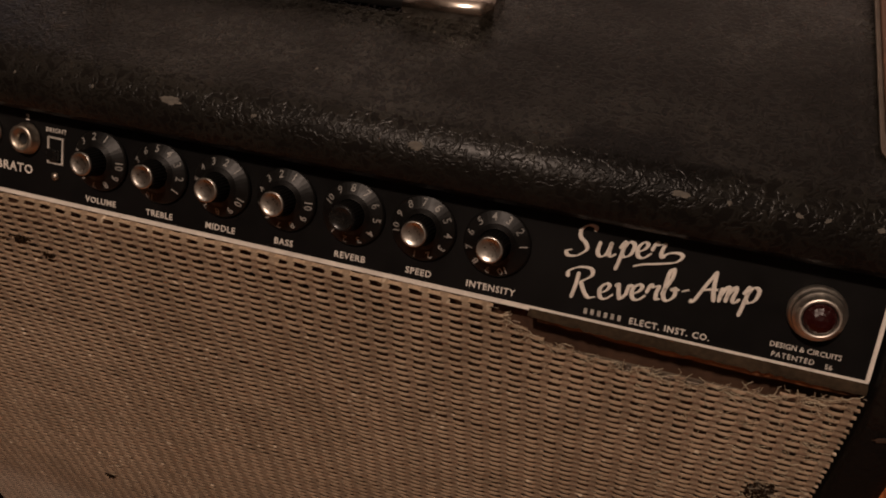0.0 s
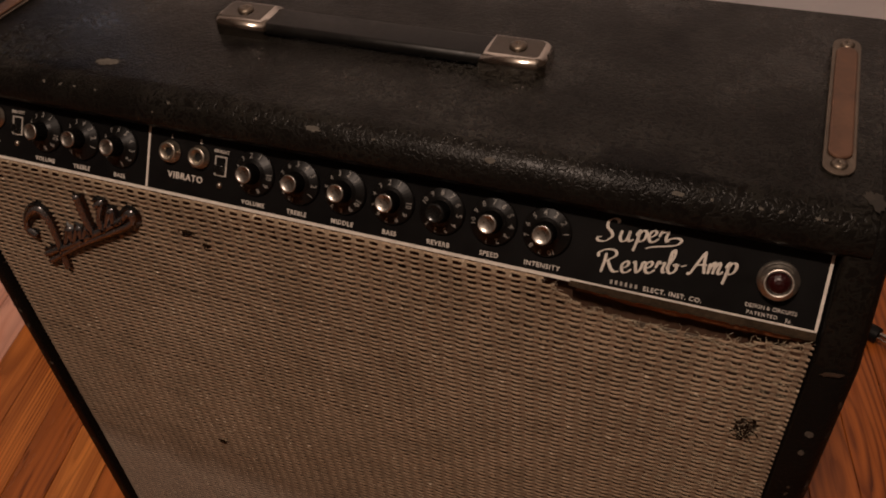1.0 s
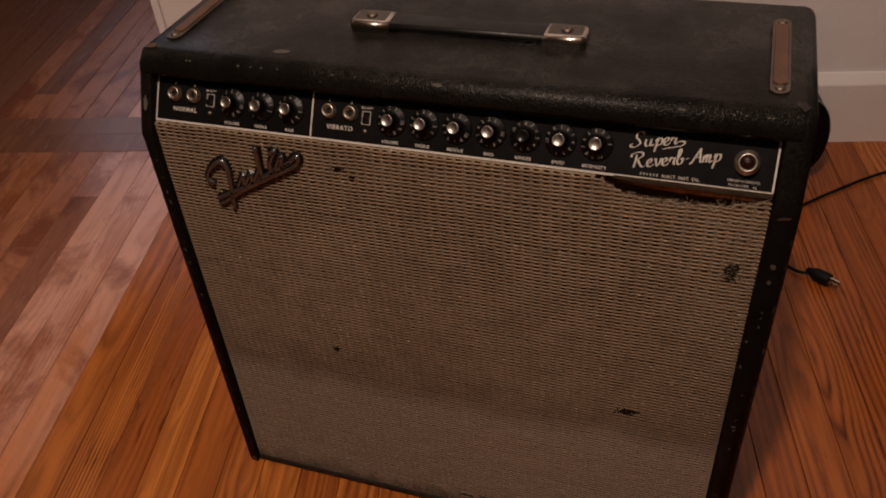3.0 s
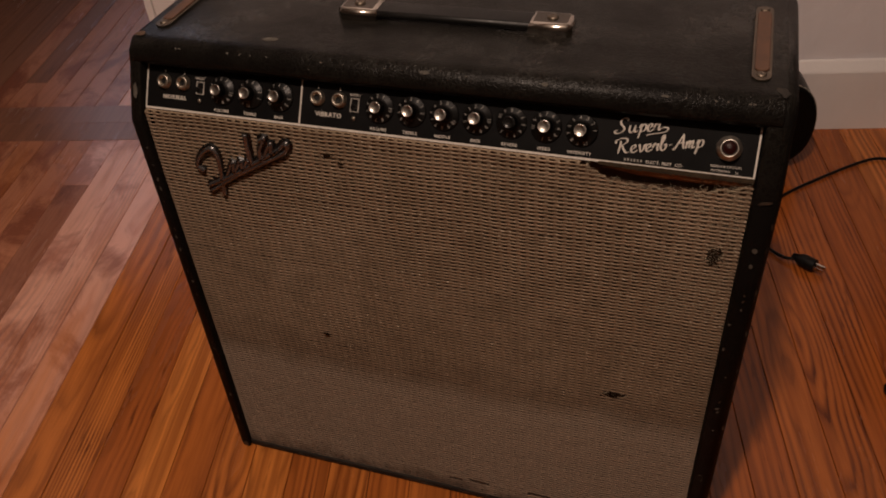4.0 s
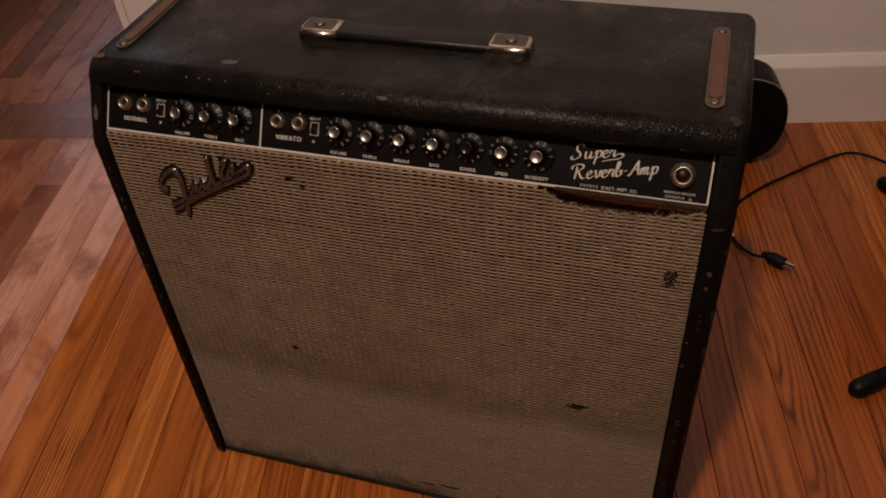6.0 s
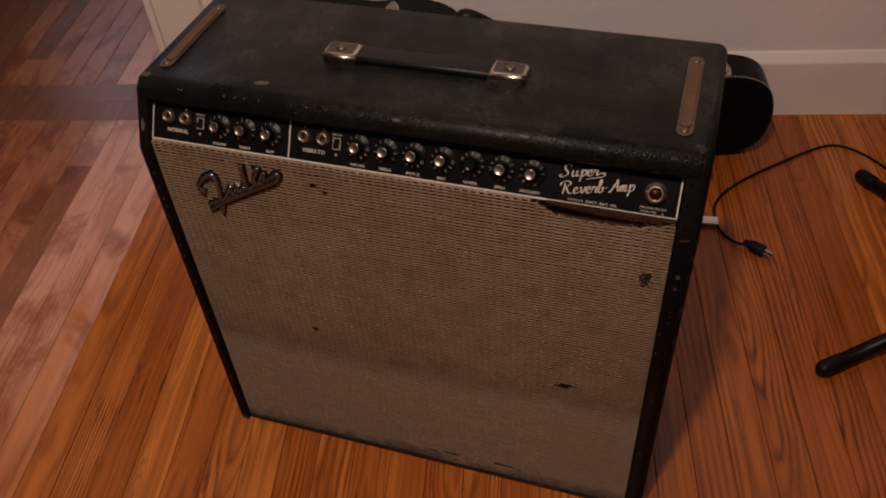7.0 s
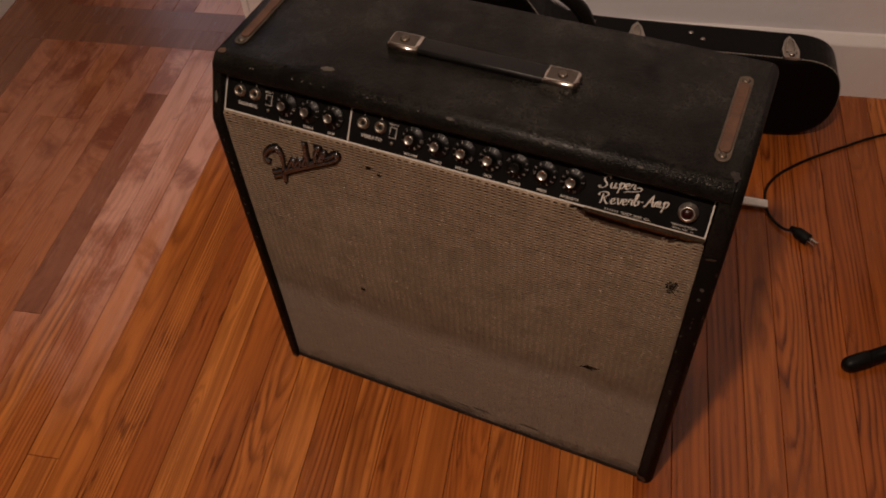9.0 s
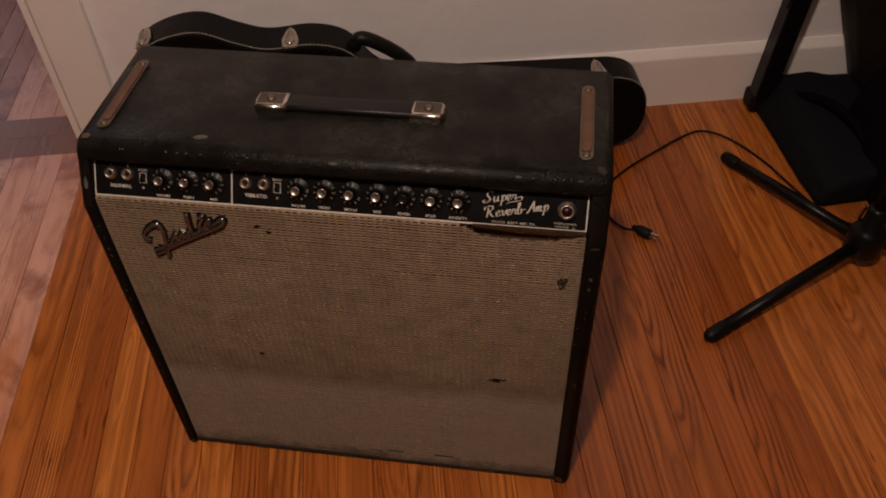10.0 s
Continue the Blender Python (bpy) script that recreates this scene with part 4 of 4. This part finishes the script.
for s in (-1, 1):
    bm = prism(bmesh.new(), stadium(0.0084, 0.0645), 0.0, 0.0016, "z", bevel=0.0006)
    strip = part("top_strip", bm, OLD_STEEL, AMP, "long tarnished metal strip with rounded ends", m=pose(0.2985 if s > 0 else -0.2945, 0.1375, TOP - 0.0008))
    bm = prism(bmesh.new(), stadium(0.0064, 0.053), 0.0012, 0.0034, "z", bevel=0.0012)
    part("raised_rib", bm, DULL_METAL, strip, "rusty brown raised middle")
    for e in (-1, 1):
        bm = lathe(bmesh.new(), [(0.0046, 0.0), (0.0042, 0.0012), (0.0028, 0.0020), (0.0009, 0.0020), (0.0007, 0.0014), (0, 0.0014)], 18)
        part("screw", bm, OLD_STEEL, strip, m=pose(0, e * 0.0640, 0.0014), smooth=True)


# ---- scuffs: bare spots where the vinyl is gone ----
def scuff(name, at, normal, a, b, turn, material, seed):
    rng = random.Random(seed)
    bm = bmesh.new()
    n = 34
    centre = bm.verts.new((0, 0, 0.0005))
    ring = []
    for i in range(n):
        t = 2 * math.pi * i / n
        q = 0.85 + 0.34 * noise.noise((2.2 * math.cos(t), 2.2 * math.sin(t), seed * 3.7)) + rng.uniform(-0.10, 0.10)
        ring.append(bm.verts.new((a * q * math.cos(t), b * q * math.sin(t), 0.0002)))
    for i in range(n):
        bm.faces.new((centre, ring[i], ring[(i + 1) % n]))
    m = Matrix.Translation(at) @ Vector(normal).to_track_quat("Z", "Y").to_matrix().to_4x4() @ pose(0, 0, 0, 0, 0, turn)
    part(name, bm, material, AMP, "bare scuffed spot", m=m, smooth=True)


scuff("scuff", (0.3175, 0.0021, 0.553), (0, -1, 0), 0.0070, 0.0022, 14, SCUFF, 1)
scuff("scuff", (0.3180, 0.0014, 0.500), (0, -1, 0), 0.0026, 0.0036, 0, PALE_SCUFF, 2)
scuff("scuff", (0.3175, 0.0011, 0.482), (0, -1, 0), 0.002, 0.0028, 0, PALE_SCUFF, 3)
scuff("scuff", (0.3105, 0.0007, 0.405), (0, -1, 0), 0.0015, 0.002, 0, PALE_SCUFF, 4)
scuff("scuff", (0.3100, 0.0003, 0.370), (0, -1, 0), 0.0012, 0.003, 0, PALE_SCUFF, 5)
scuff("scuff", (-0.165, 0.060, TOP - 0.0008), (0, 0, 1), 0.010, 0.005, 10, PALE_SCUFF, 6)
scuff("scuff", (0.118, 0.0350, 0.6284), (0, -0.7, 0.71), 0.004, 0.0022, 0, PALE_SCUFF, 7)
scuff("scuff", (0.223, 0.0350, 0.6284), (0, -0.7, 0.71), 0.004, 0.0015, 0, PALE_SCUFF, 8)
scuff("scuff", (0.005, 0.0350, 0.6284), (0, -0.7, 0.71), 0.006, 0.0020, 0, PALE_SCUFF, 9)
scuff("scuff", (0.3170, 0.050, TOP - 0.0010), (0, 0, 1), 0.0055, 0.010, 20, RUBBED, 12)
scuff("scuff", (-0.307, 0.048, TOP - 0.0006), (0, 0, 1), 0.006, 0.006, 0, CORNER_WEAR, 10)

for i, (x, z) in enumerate(((-0.3080, 0.47), (-0.3090, 0.40), (-0.3070, 0.33), (-0.3090, 0.21), (-0.3080, 0.12), (0.3170, 0.28), (0.3150, 0.16))):
    scuff("scuff", (x, -0.0044 + 0.0127 * z, z), (0, -1, 0), 0.0014 + 0.0004 * (i % 3), 0.0022 + 0.0006 * (i % 2), 20 * i, PALE_SCUFF, 30 + i)
for i, x in enumerate((-0.26, -0.19, -0.05, 0.06, 0.115, 0.17, 0.24)):
    scuff("scuff", (x, 0.0006, 0.0075), (0, -1, 0), 0.012 + 0.005 * (i % 3), 0.0032, 0, SCUFF, 50 + i)
scuff("scuff", (-0.3090, 0.0150, 0.586), (0, -0.9, 0.44), 0.003, 0.009, 0, PALE_SCUFF, 70)
for i, (x, a, b) in enumerate(((-0.3085, 0.0045, 0.006), (0.3165, 0.0055, 0.009), (0.3105, 0.003, 0.013))):  # bare corners at the foot
    scuff("scuff", (x, -0.0046, 0.010 + 0.004 * i), (0, -1, 0), a, b, 15 * i, CORNER_WEAR, 74 + i)

rng = random.Random(23)
for i in range(34):  # small chips along both front edges and the foot
    z = rng.uniform(0.03, 0.54)
    scuff("scuff", (rng.choice((-0.3095, -0.3075, 0.3180)), -0.0046 + 0.0127 * z, z), (0, -1, 0), rng.uniform(0.0007, 0.0015), rng.uniform(0.001, 0.003), rng.uniform(-30, 30), rng.choice((SCUFF, PALE_SCUFF)), 100 + i)
for i in range(16):  # flecks on the rolled front edge of the top
    x = rng.uniform(-0.28, 0.30)
    scuff("scuff", (x, 0.0350, 0.6284), (0, -0.7, 0.71), rng.uniform(0.0008, 0.002), rng.uniform(0.0006, 0.0012), rng.uniform(-40, 40), PALE_SCUFF, 140 + i)

for i in range(26):  # rubbed spots on the rounded outer rims
    z = rng.uniform(0.02, 0.55)
    left = i % 2 == 0
    at = ((LEFT + 0.0031 if left else RIGHT - 0.0031), -0.0009 + 0.0127 * z, z)
    scuff("scuff", at, (-0.7 if left else 0.7, -0.7, 0), rng.uniform(0.0010, 0.0022), rng.uniform(0.0015, 0.0050), rng.uniform(-15, 15), rng.choice((SCUFF, RUBBED, PALE_SCUFF)), 210 + i)
for i in range(14):
    x = rng.uniform(-0.29, 0.29)
    scuff("scuff", (x, 0.0006, rng.uniform(0.0055, 0.0095)), (0, -1, 0), rng.uniform(0.004, 0.014), rng.uniform(0.001, 0.0020), rng.uniform(-6, 6), rng.choice((SCUFF, PALE_SCUFF, CORNER_WEAR)), 170 + i)

# ---- the case behind ----
CASE = tagged(empty("guitar_case", ROOM @ pose(0, -0.1255, 0)), "black leatherette guitar case standing on its side against the wall", "guitar case")
top_line = spline([(-0.660, 0.12, 0), (-0.655, 0.25, 0), (-0.622, 0.335, 0), (-0.565, 0.372, 0), (-0.49, 0.382, 0), (-0.42, 0.352, 0), (-0.36, 0.333, 0), (-0.27, 0.336, 0), (-0.20, 0.312, 0), (-0.14, 0.240, 0), (-0.07, 0.216, 0), (0.10, 0.207, 0), (0.30, 0.200, 0), (0.385, 0.194, 0), (0.430, 0.165, 0), (0.446, 0.105, 0), (0.432, 0.045, 0), (0.385, 0.012, 0), (0.30, 0.004, 0)], 5)
case_outline = [(p.x, p.y) for p in top_line] + [(-0.1, 0.003), (-0.45, 0.003), (-0.60, 0.006), (-0.645, 0.05)]
bm = prism(bmesh.new(), case_outline, -0.047, 0.047, "y")
rim = [e for e in bm.edges if abs(e.verts[0].co.y - e.verts[1].co.y) < 1e-6]
bmesh.ops.bevel(bm, geom=rim, offset=0.006, segments=2, profile=0.5, affect="EDGES")
part("shell", bm, CASE_SKIN, CASE, smooth=False)
bm = bmesh.new()
run = [Vector((p.x, -0.0405, p.y + 0.0012)) for p in top_line[12:-12]]
for a, b in zip(run, run[1:]):
    steps = max(1, int((b - a).length / 0.006))
    for i in range(steps):
        p, q = a.lerp(b, (i + 0.12) / steps), a.lerp(b, (i + 0.78) / steps)
        tube(bm, [p, q], 0.0011, 4, tidy=False)
part("stitching", bm, THREAD, CASE, "pale stitched seam")


def latch(u, z, tilt=0.0):
    bm = bmesh.new()
    prism(bm, [(-0.010, -0.004), (-0.012, 0.010), (-0.007, 0.030), (0.0, 0.040), (0.007, 0.030), (0.012, 0.010), (0.010, -0.004)], 0.0, 0.004, "z", bevel=0.0012)
    ob = part("latch", bm, SATIN, CASE, "tarnished metal draw latch", m=pose(u, -0.036, z, 0, tilt, 0) @ Matrix.Diagonal((1.45, 1.6, 1.4, 1)))
    bm = bmesh.new()
    tube(bm, spline([(-0.006, 0.004, 0.004), (-0.005, 0.020, 0.007), (0, 0.029, 0.007), (0.005, 0.020, 0.007), (0.006, 0.004, 0.004)], 4), 0.0014, 6)
    part("bail", bm, CHROME, ob, smooth=True)
    bm = boxed(-0.009, 0.009, -0.0042, -0.001, -0.030, 0.002, bevel=0.001)
    part("hasp", bm, SATIN, ob)
    bm = lathe(bmesh.new(), [(0.0052, 0.0), (0.0050, 0.0016), (0.0032, 0.0030), (0.0, 0.0034)], 16)
    part("boss", bm, CHROME, ob, m=pose(0, 0.002, 0.0042), smooth=True)


latch(0.333, 0.1990, 2)
latch(0.034, 0.2112, 2)
latch(-0.315, 0.3345, 0)
latch(-0.600, 0.360, -22)
for u, dv in ((0.142, 0.016), (0.165, -0.003)):
    bm = lathe(bmesh.new(), [(0.005, 0.0), (0.0044, 0.0018), (0.002, 0.0028), (0, 0.003)], 16)
    part("rivet", bm, CHROME, CASE, m=pose(u, dv, 0.2045), smooth=True)
bm = tube(bmesh.new(), spline([(-0.190, 0.0, 0.300), (-0.172, 0.0, 0.318), (-0.125, 0.0, 0.294), (-0.080, 0.0, 0.254), (-0.062, 0.0, 0.214)], 6), 0.015, 10)
grip = part("grip", bm, LEATHERETTE, CASE, "padded black carrying grip", smooth=True)
part("grip_plate", boxed(-0.074, -0.050, -0.022, 0.022, 0.2120, 0.2175, bevel=0.001), NICKEL, CASE)

# ---- mains cord with its plug and tag ----
CORD = tagged(empty("mains_cord"), "black mains cord with a plug lying on the floor", "power cord")
cord = [(0.300, 0.330, 0.30), (0.305, 0.400, 0.12), (0.32, 0.50, 0.02), (0.345, 0.560, 0.006)]
lead = [(0.455, 0.592, 0.011), (0.430, 0.597, 0.007), (0.406, 0.618, 0.005), (0.391, 0.645, 0.006), (0.383, 0.690, 0.005), (0.398, 0.738, 0.005), (0.440, 0.796, 0.005), (0.500, 0.858, 0.005), (0.560, 0.915, 0.005), (0.605, 0.945, 0.005), (0.650, 0.938, 0.005), (0.700, 0.900, 0.005), (0.750, 0.840, 0.005), (0.795, 0.768, 0.005), (0.85, 0.69, 0.006), (0.95, 0.64, 0.006)]
part("cable", tube(bmesh.new(), spline(lead, 8), 0.0027, 8), BLACK_RUBBER, CORD, smooth=True)
PLUG = pose(0.450, 0.5945, 0.0125, 0, 0, -30) @ Matrix.Diagonal((1.1, 1.05, 1.05, 1))
bm = bmesh.new()
tube(bm, [(-0.006, 0, 0), (0.002, 0, 0), (0.006, 0, 0), (0.010, 0, 0), (0.026, 0, 0), (0.030, 0, 0), (0.031, 0, 0)], lambda t: 0.0045 + 0.0065 * min(1, t * 2.2), 14)
plug = part("plug", bm, BLACK_RUBBER, CORD, "moulded black plug", m=PLUG, smooth=True)
for y in (-0.0055, 0.0055):
    part("prong", boxed(0.030, 0.046, y - 0.0008, y + 0.0008, -0.003, 0.003, bevel=0.0003), CHROME, plug)
part("prong", tube(bmesh.new(), [(0.030, 0, 0.005), (0.046, 0, 0.005)], 0.0022, 8), CHROME, plug)
bm = bmesh.new()
prism(bm, [(-0.038, -0.0105), (-0.038, 0.0105), (0.037, 0.0100), (0.037, -0.0100)], 0.0, 0.005, "z", bevel=0.0012)
part("tag", bm, TAG_WHITE, CORD, "white webbing cable tie", m=pose(0.357, 0.640, 0.008, 0, 4, 12))

# ---- black tripod stand ----
STAND = tagged(empty("tripod_stand"), "black metal tripod stand with tubular legs on the wooden floor", "stand")
HUB = Vector((0.885, 0.555, 0.0))
part("post", tube(bmesh.new(), [(HUB.x, HUB.y, 0.045), (HUB.x, HUB.y, 1.05)], 0.0125, 16), BLACK_METAL, STAND, smooth=True)
bm = lathe(bmesh.new(), [(0, 0.035), (0.030, 0.035), (0.036, 0.045), (0.036, 0.085), (0.028, 0.100), (0.020, 0.105), (0.020, 0.150), (0.014, 0.156), (0, 0.156)], 28)
hub = part("hub", bm, BLACK_METAL, STAND, "cast black hub", m=pose(HUB.x, HUB.y, 0), smooth=True)
part("clamp_screw", tube(bmesh.new(), [(0.018, -0.012, 0.128), (0.044, -0.030, 0.128)], lambda t: 0.004 + 0.006 * (t > 0.4), 12), CHROME, hub)
part("lever", boxed(-0.004, 0.004, -0.003, 0.003, -0.016, 0.016, bevel=0.0015), CHROME, hub, "bright chrome clamp lever", m=pose(-0.022, 0.014, 0.125, 0, 12, 30))
for fx, fy in ((0.575, 0.318), (0.652, 0.850), (1.16, 0.58)):
    foot = Vector((fx, fy, 0.0135))
    a = Vector((HUB.x, HUB.y, 0.066))
    d = (foot - a).normalized()
    leg = part("leg", tube(bmesh.new(), [a + d * 0.02, foot - d * 0.02], 0.0125, 14), BLACK_METAL, STAND, smooth=True)
    tip = [foot - d * 0.045, foot - d * 0.042, foot - d * 0.010, foot - d * 0.002, foot + d * 0.003]
    part("rubber_foot", tube(bmesh.new(), tip, lambda t: (0.0128, 0.0140, 0.0140, 0.0110, 0.0050)[min(4, int(t * 4.01))], 14), BLACK_RUBBER, leg, smooth=True)

# ---- stand and bags in the corner ----
RACK = tagged(empty("equipment_rack"), "black square-tube rack leg with a foot block by the wall", "rack")
bm = boxed(-0.022, 0.024, -0.021, 0.021, 0.0, 0.9, bevel=0.003)
part("upright", bm, BLACK_METAL, RACK, m=ROOM @ pose(0.762, -0.065, 0.040, 3, 2.5, 0))
part("foot_block", boxed(0.735, 0.800, -0.085, -0.030, 0.002, 0.050, bevel=0.010), BLACK_RUBBER, RACK, m=ROOM.copy())
bm = tube(bmesh.new(), spline([(0.762, -0.11, 0.44), (0.742, -0.12, 0.36), (0.727, -0.13, 0.315)], 6), 0.003, 6)
strap = part("hanging_lead", bm, BLACK_RUBBER, RACK, m=ROOM.copy(), smooth=True)


def soft_slab(name, size, m, material, label, seed, parent=None):
    """A slumped cloth bag: a rounded block with folds."""
    bm = boxed(-size[0] / 2, size[0] / 2, -size[1] / 2, size[1] / 2, 0, size[2], bevel=min(size) * 0.22, seg=3)
    bmesh.ops.subdivide_edges(bm, edges=bm.edges[:], cuts=4, use_grid_fill=True)
    for v in bm.verts:
        p = v.co * 7 + Vector((seed, 0, 0))
        f = 0.018 * noise.noise(p) + 0.008 * noise.noise(p * 3.1)
        flat = min(1.0, max(0.0, v.co.z / 0.03))
        v.co += Vector((f, f * 0.8, f * 0.7)) * flat
        v.co.x *= 1 - 0.15 * v.co.z / size[2]
    ob = part(name, bm, material, parent, label, m, smooth=True)
    return ob


bag = tagged(empty("gig_bag", ROOM @ pose(0.945, -0.235, 0.0)), "slate blue nylon gig bag slumped on the floor", "bag")
soft_slab("body", (0.42, 0.36, 0.085), pose(0.02, 0, 0.002, 0, 0, 2), BLUE_FABRIC, "slate blue nylon", 3, bag)
part("strap", tube(bmesh.new(), spline([(-0.13, 0.11, 0.080), (-0.10, 0.04, 0.112), (-0.07, -0.04, 0.112), (-0.05, -0.12, 0.080)], 8), 0.010, 8), DARK_FABRIC, bag, smooth=True)
pack = tagged(empty("backpack", ROOM @ pose(1.05, -0.365, 0.0)), "black nylon backpack lying on the floor", "bag")
soft_slab("body", (0.46, 0.33, 0.21), pose(0.05, 0.0, 0.002, 0, 0, 0), DARK_FABRIC, "black nylon", 8, pack)
soft_slab("pocket", (0.24, 0.20, 0.07), pose(0.05, -0.02, 0.195, 4, 6, -8), DARK_FABRIC, "black nylon pocket", 11, pack)
sleeve = tagged(empty("instrument_sleeve", ROOM @ pose(1.185, -0.09, 0.0)), "dark brown padded instrument sleeve leaning by the wall", "bag")
soft_slab("body", (0.34, 0.11, 0.95), pose(0, 0, 0.002, 0, -23, 0), BROWN_VINYL, "dark brown vinyl", 15, sleeve)

# ---- floor: strip boards, in one direction through both rooms ----
PLANK = 0.0584
SEAM = -0.441
rng = random.Random(11)
sub = tagged(part("floor", boxed(U0 - WALL, U1 + WALL, V0 - WALL, V2 + WALL, -0.06, -0.0035), JOINT_DARK, None, "", ROOM), "varnished orange strip-wood floor, pale from wear and painted sheen by doorway", "floor", kind="structure")
for v0, v1 in ((-0.022, 0.0528), (0.0532, 0.128)):
    part("threshold_board", boxed(DOOR_L + 0.017, DOOR_R - 0.017, v0, v1, -0.003, 0.0008, bevel=0.0004), BROWN_WOOD, sub, "dark cross board in the doorway")


def plank_mesh(length, w=PLANK):
    g = 0.0004
    b = 0.0007
    x0, x1, y0, y1 = -w / 2 + g, w / 2 - g, -length / 2 + g, length / 2 - g
    verts = [(x0, y0, -0.0034), (x1, y0, -0.0034), (x1, y1, -0.0034), (x0, y1, -0.0034),
             (x0, y0, -b), (x1, y0, -b), (x1, y1, -b), (x0, y1, -b),
             (x0 + b, y0 + b, 0), (x1 - b, y0 + b, 0), (x1 - b, y1 - b, 0), (x0 + b, y1 - b, 0)]
    faces = [(8, 9, 10, 11)]
    for lo in (0, 4):
        for i in range(4):
            j = (i + 1) % 4
            faces.append((lo + i, lo + j, lo + 4 + j, lo + 4 + i))
    return verts, faces


LENGTHS = (0.95, 1.5, 2.2, 2.6, 3.0, 3.3, 3.7)
shared = {}


def shared_plank(length, material):
    key = (length, material.name)
    if key not in shared:
        me = bpy.data.meshes.new("plank")
        v, f = plank_mesh(length)
        me.from_pydata(v, [], f)
        me.materials.append(material)
        shared[key] = me
    return shared[key]


def plank(uc, vc, length, material):
    ob = new("plank", shared_plank(length, material))
    ob.parent = sub
    ob.location = (uc, vc, rng.uniform(-0.0002, 0.0002))


far, count = {"here": ([], []), "next": ([], [])}, 0
for i in range(-51, 46):
    uc = SEAM + (i + 0.5) * PLANK
    v = V0
    first = True
    ends = []
    while v < V2:
        L = rng.choice(LENGTHS[:5] if first else LENGTHS)
        first = False
        if v + L > V2 - 0.5:
            L = V2 - v
        ends.append((v, L))
        v += L
    if -7 <= i <= 26 and i not in (3, 14):  # long boards run unbroken past the amplifier
        cut = V0 + rng.choice((0.95, 1.2, 1.5))
        ends = [(V0, cut - V0), (cut, 3.4), (cut + 3.4, V2 - cut - 3.4)]
    if i == -11:  # the one short dark board by the doorway
        ends = [(-3.3, 2.472), (-0.828, 0.635), (-0.193, 1.15), (0.957, 2.743)]
    if i in (-8, -9, -10):
        ends = [(-3.3, 1.9 + 0.15 * (i + 10)), (-1.4 + 0.15 * (i + 10), 2.55), (1.15 + 0.15 * (i + 10), V2 - 1.15 - 0.15 * (i + 10))]
    for v, L in ends:
        vc = v + L / 2
        if -1.45 < uc < 1.05 and v + L > -1.6 and v < 0.0 and count < 300:
            # boards beside the amplifier take the tone with the shade painted in
            mat = DIMMED_WOOD if 9 <= i < 17 else WOOD
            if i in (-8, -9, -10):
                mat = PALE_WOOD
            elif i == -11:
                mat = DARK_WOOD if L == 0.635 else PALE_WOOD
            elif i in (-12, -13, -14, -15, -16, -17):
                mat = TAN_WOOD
            plank(uc, vc, L, mat)
            count += 1
        else:
            vv, ff = plank_mesh(L)
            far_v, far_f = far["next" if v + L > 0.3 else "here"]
            k0 = len(far_v)
            far_v += [(a + uc, b + vc, c) for a, b, c in vv]
            far_f += [tuple(q + k0 for q in face) for face in ff]
for where, (far_v, far_f) in far.items():
    me = bpy.data.meshes.new("far_planks")
    me.from_pydata(far_v, [], far_f)
    # next-room boards share the threshold's darker brown tone
    ob = part_mesh("far_planks", me, WOOD if where == "here" else BROWN_WOOD, sub)
    ob["kind"] = "stuff"
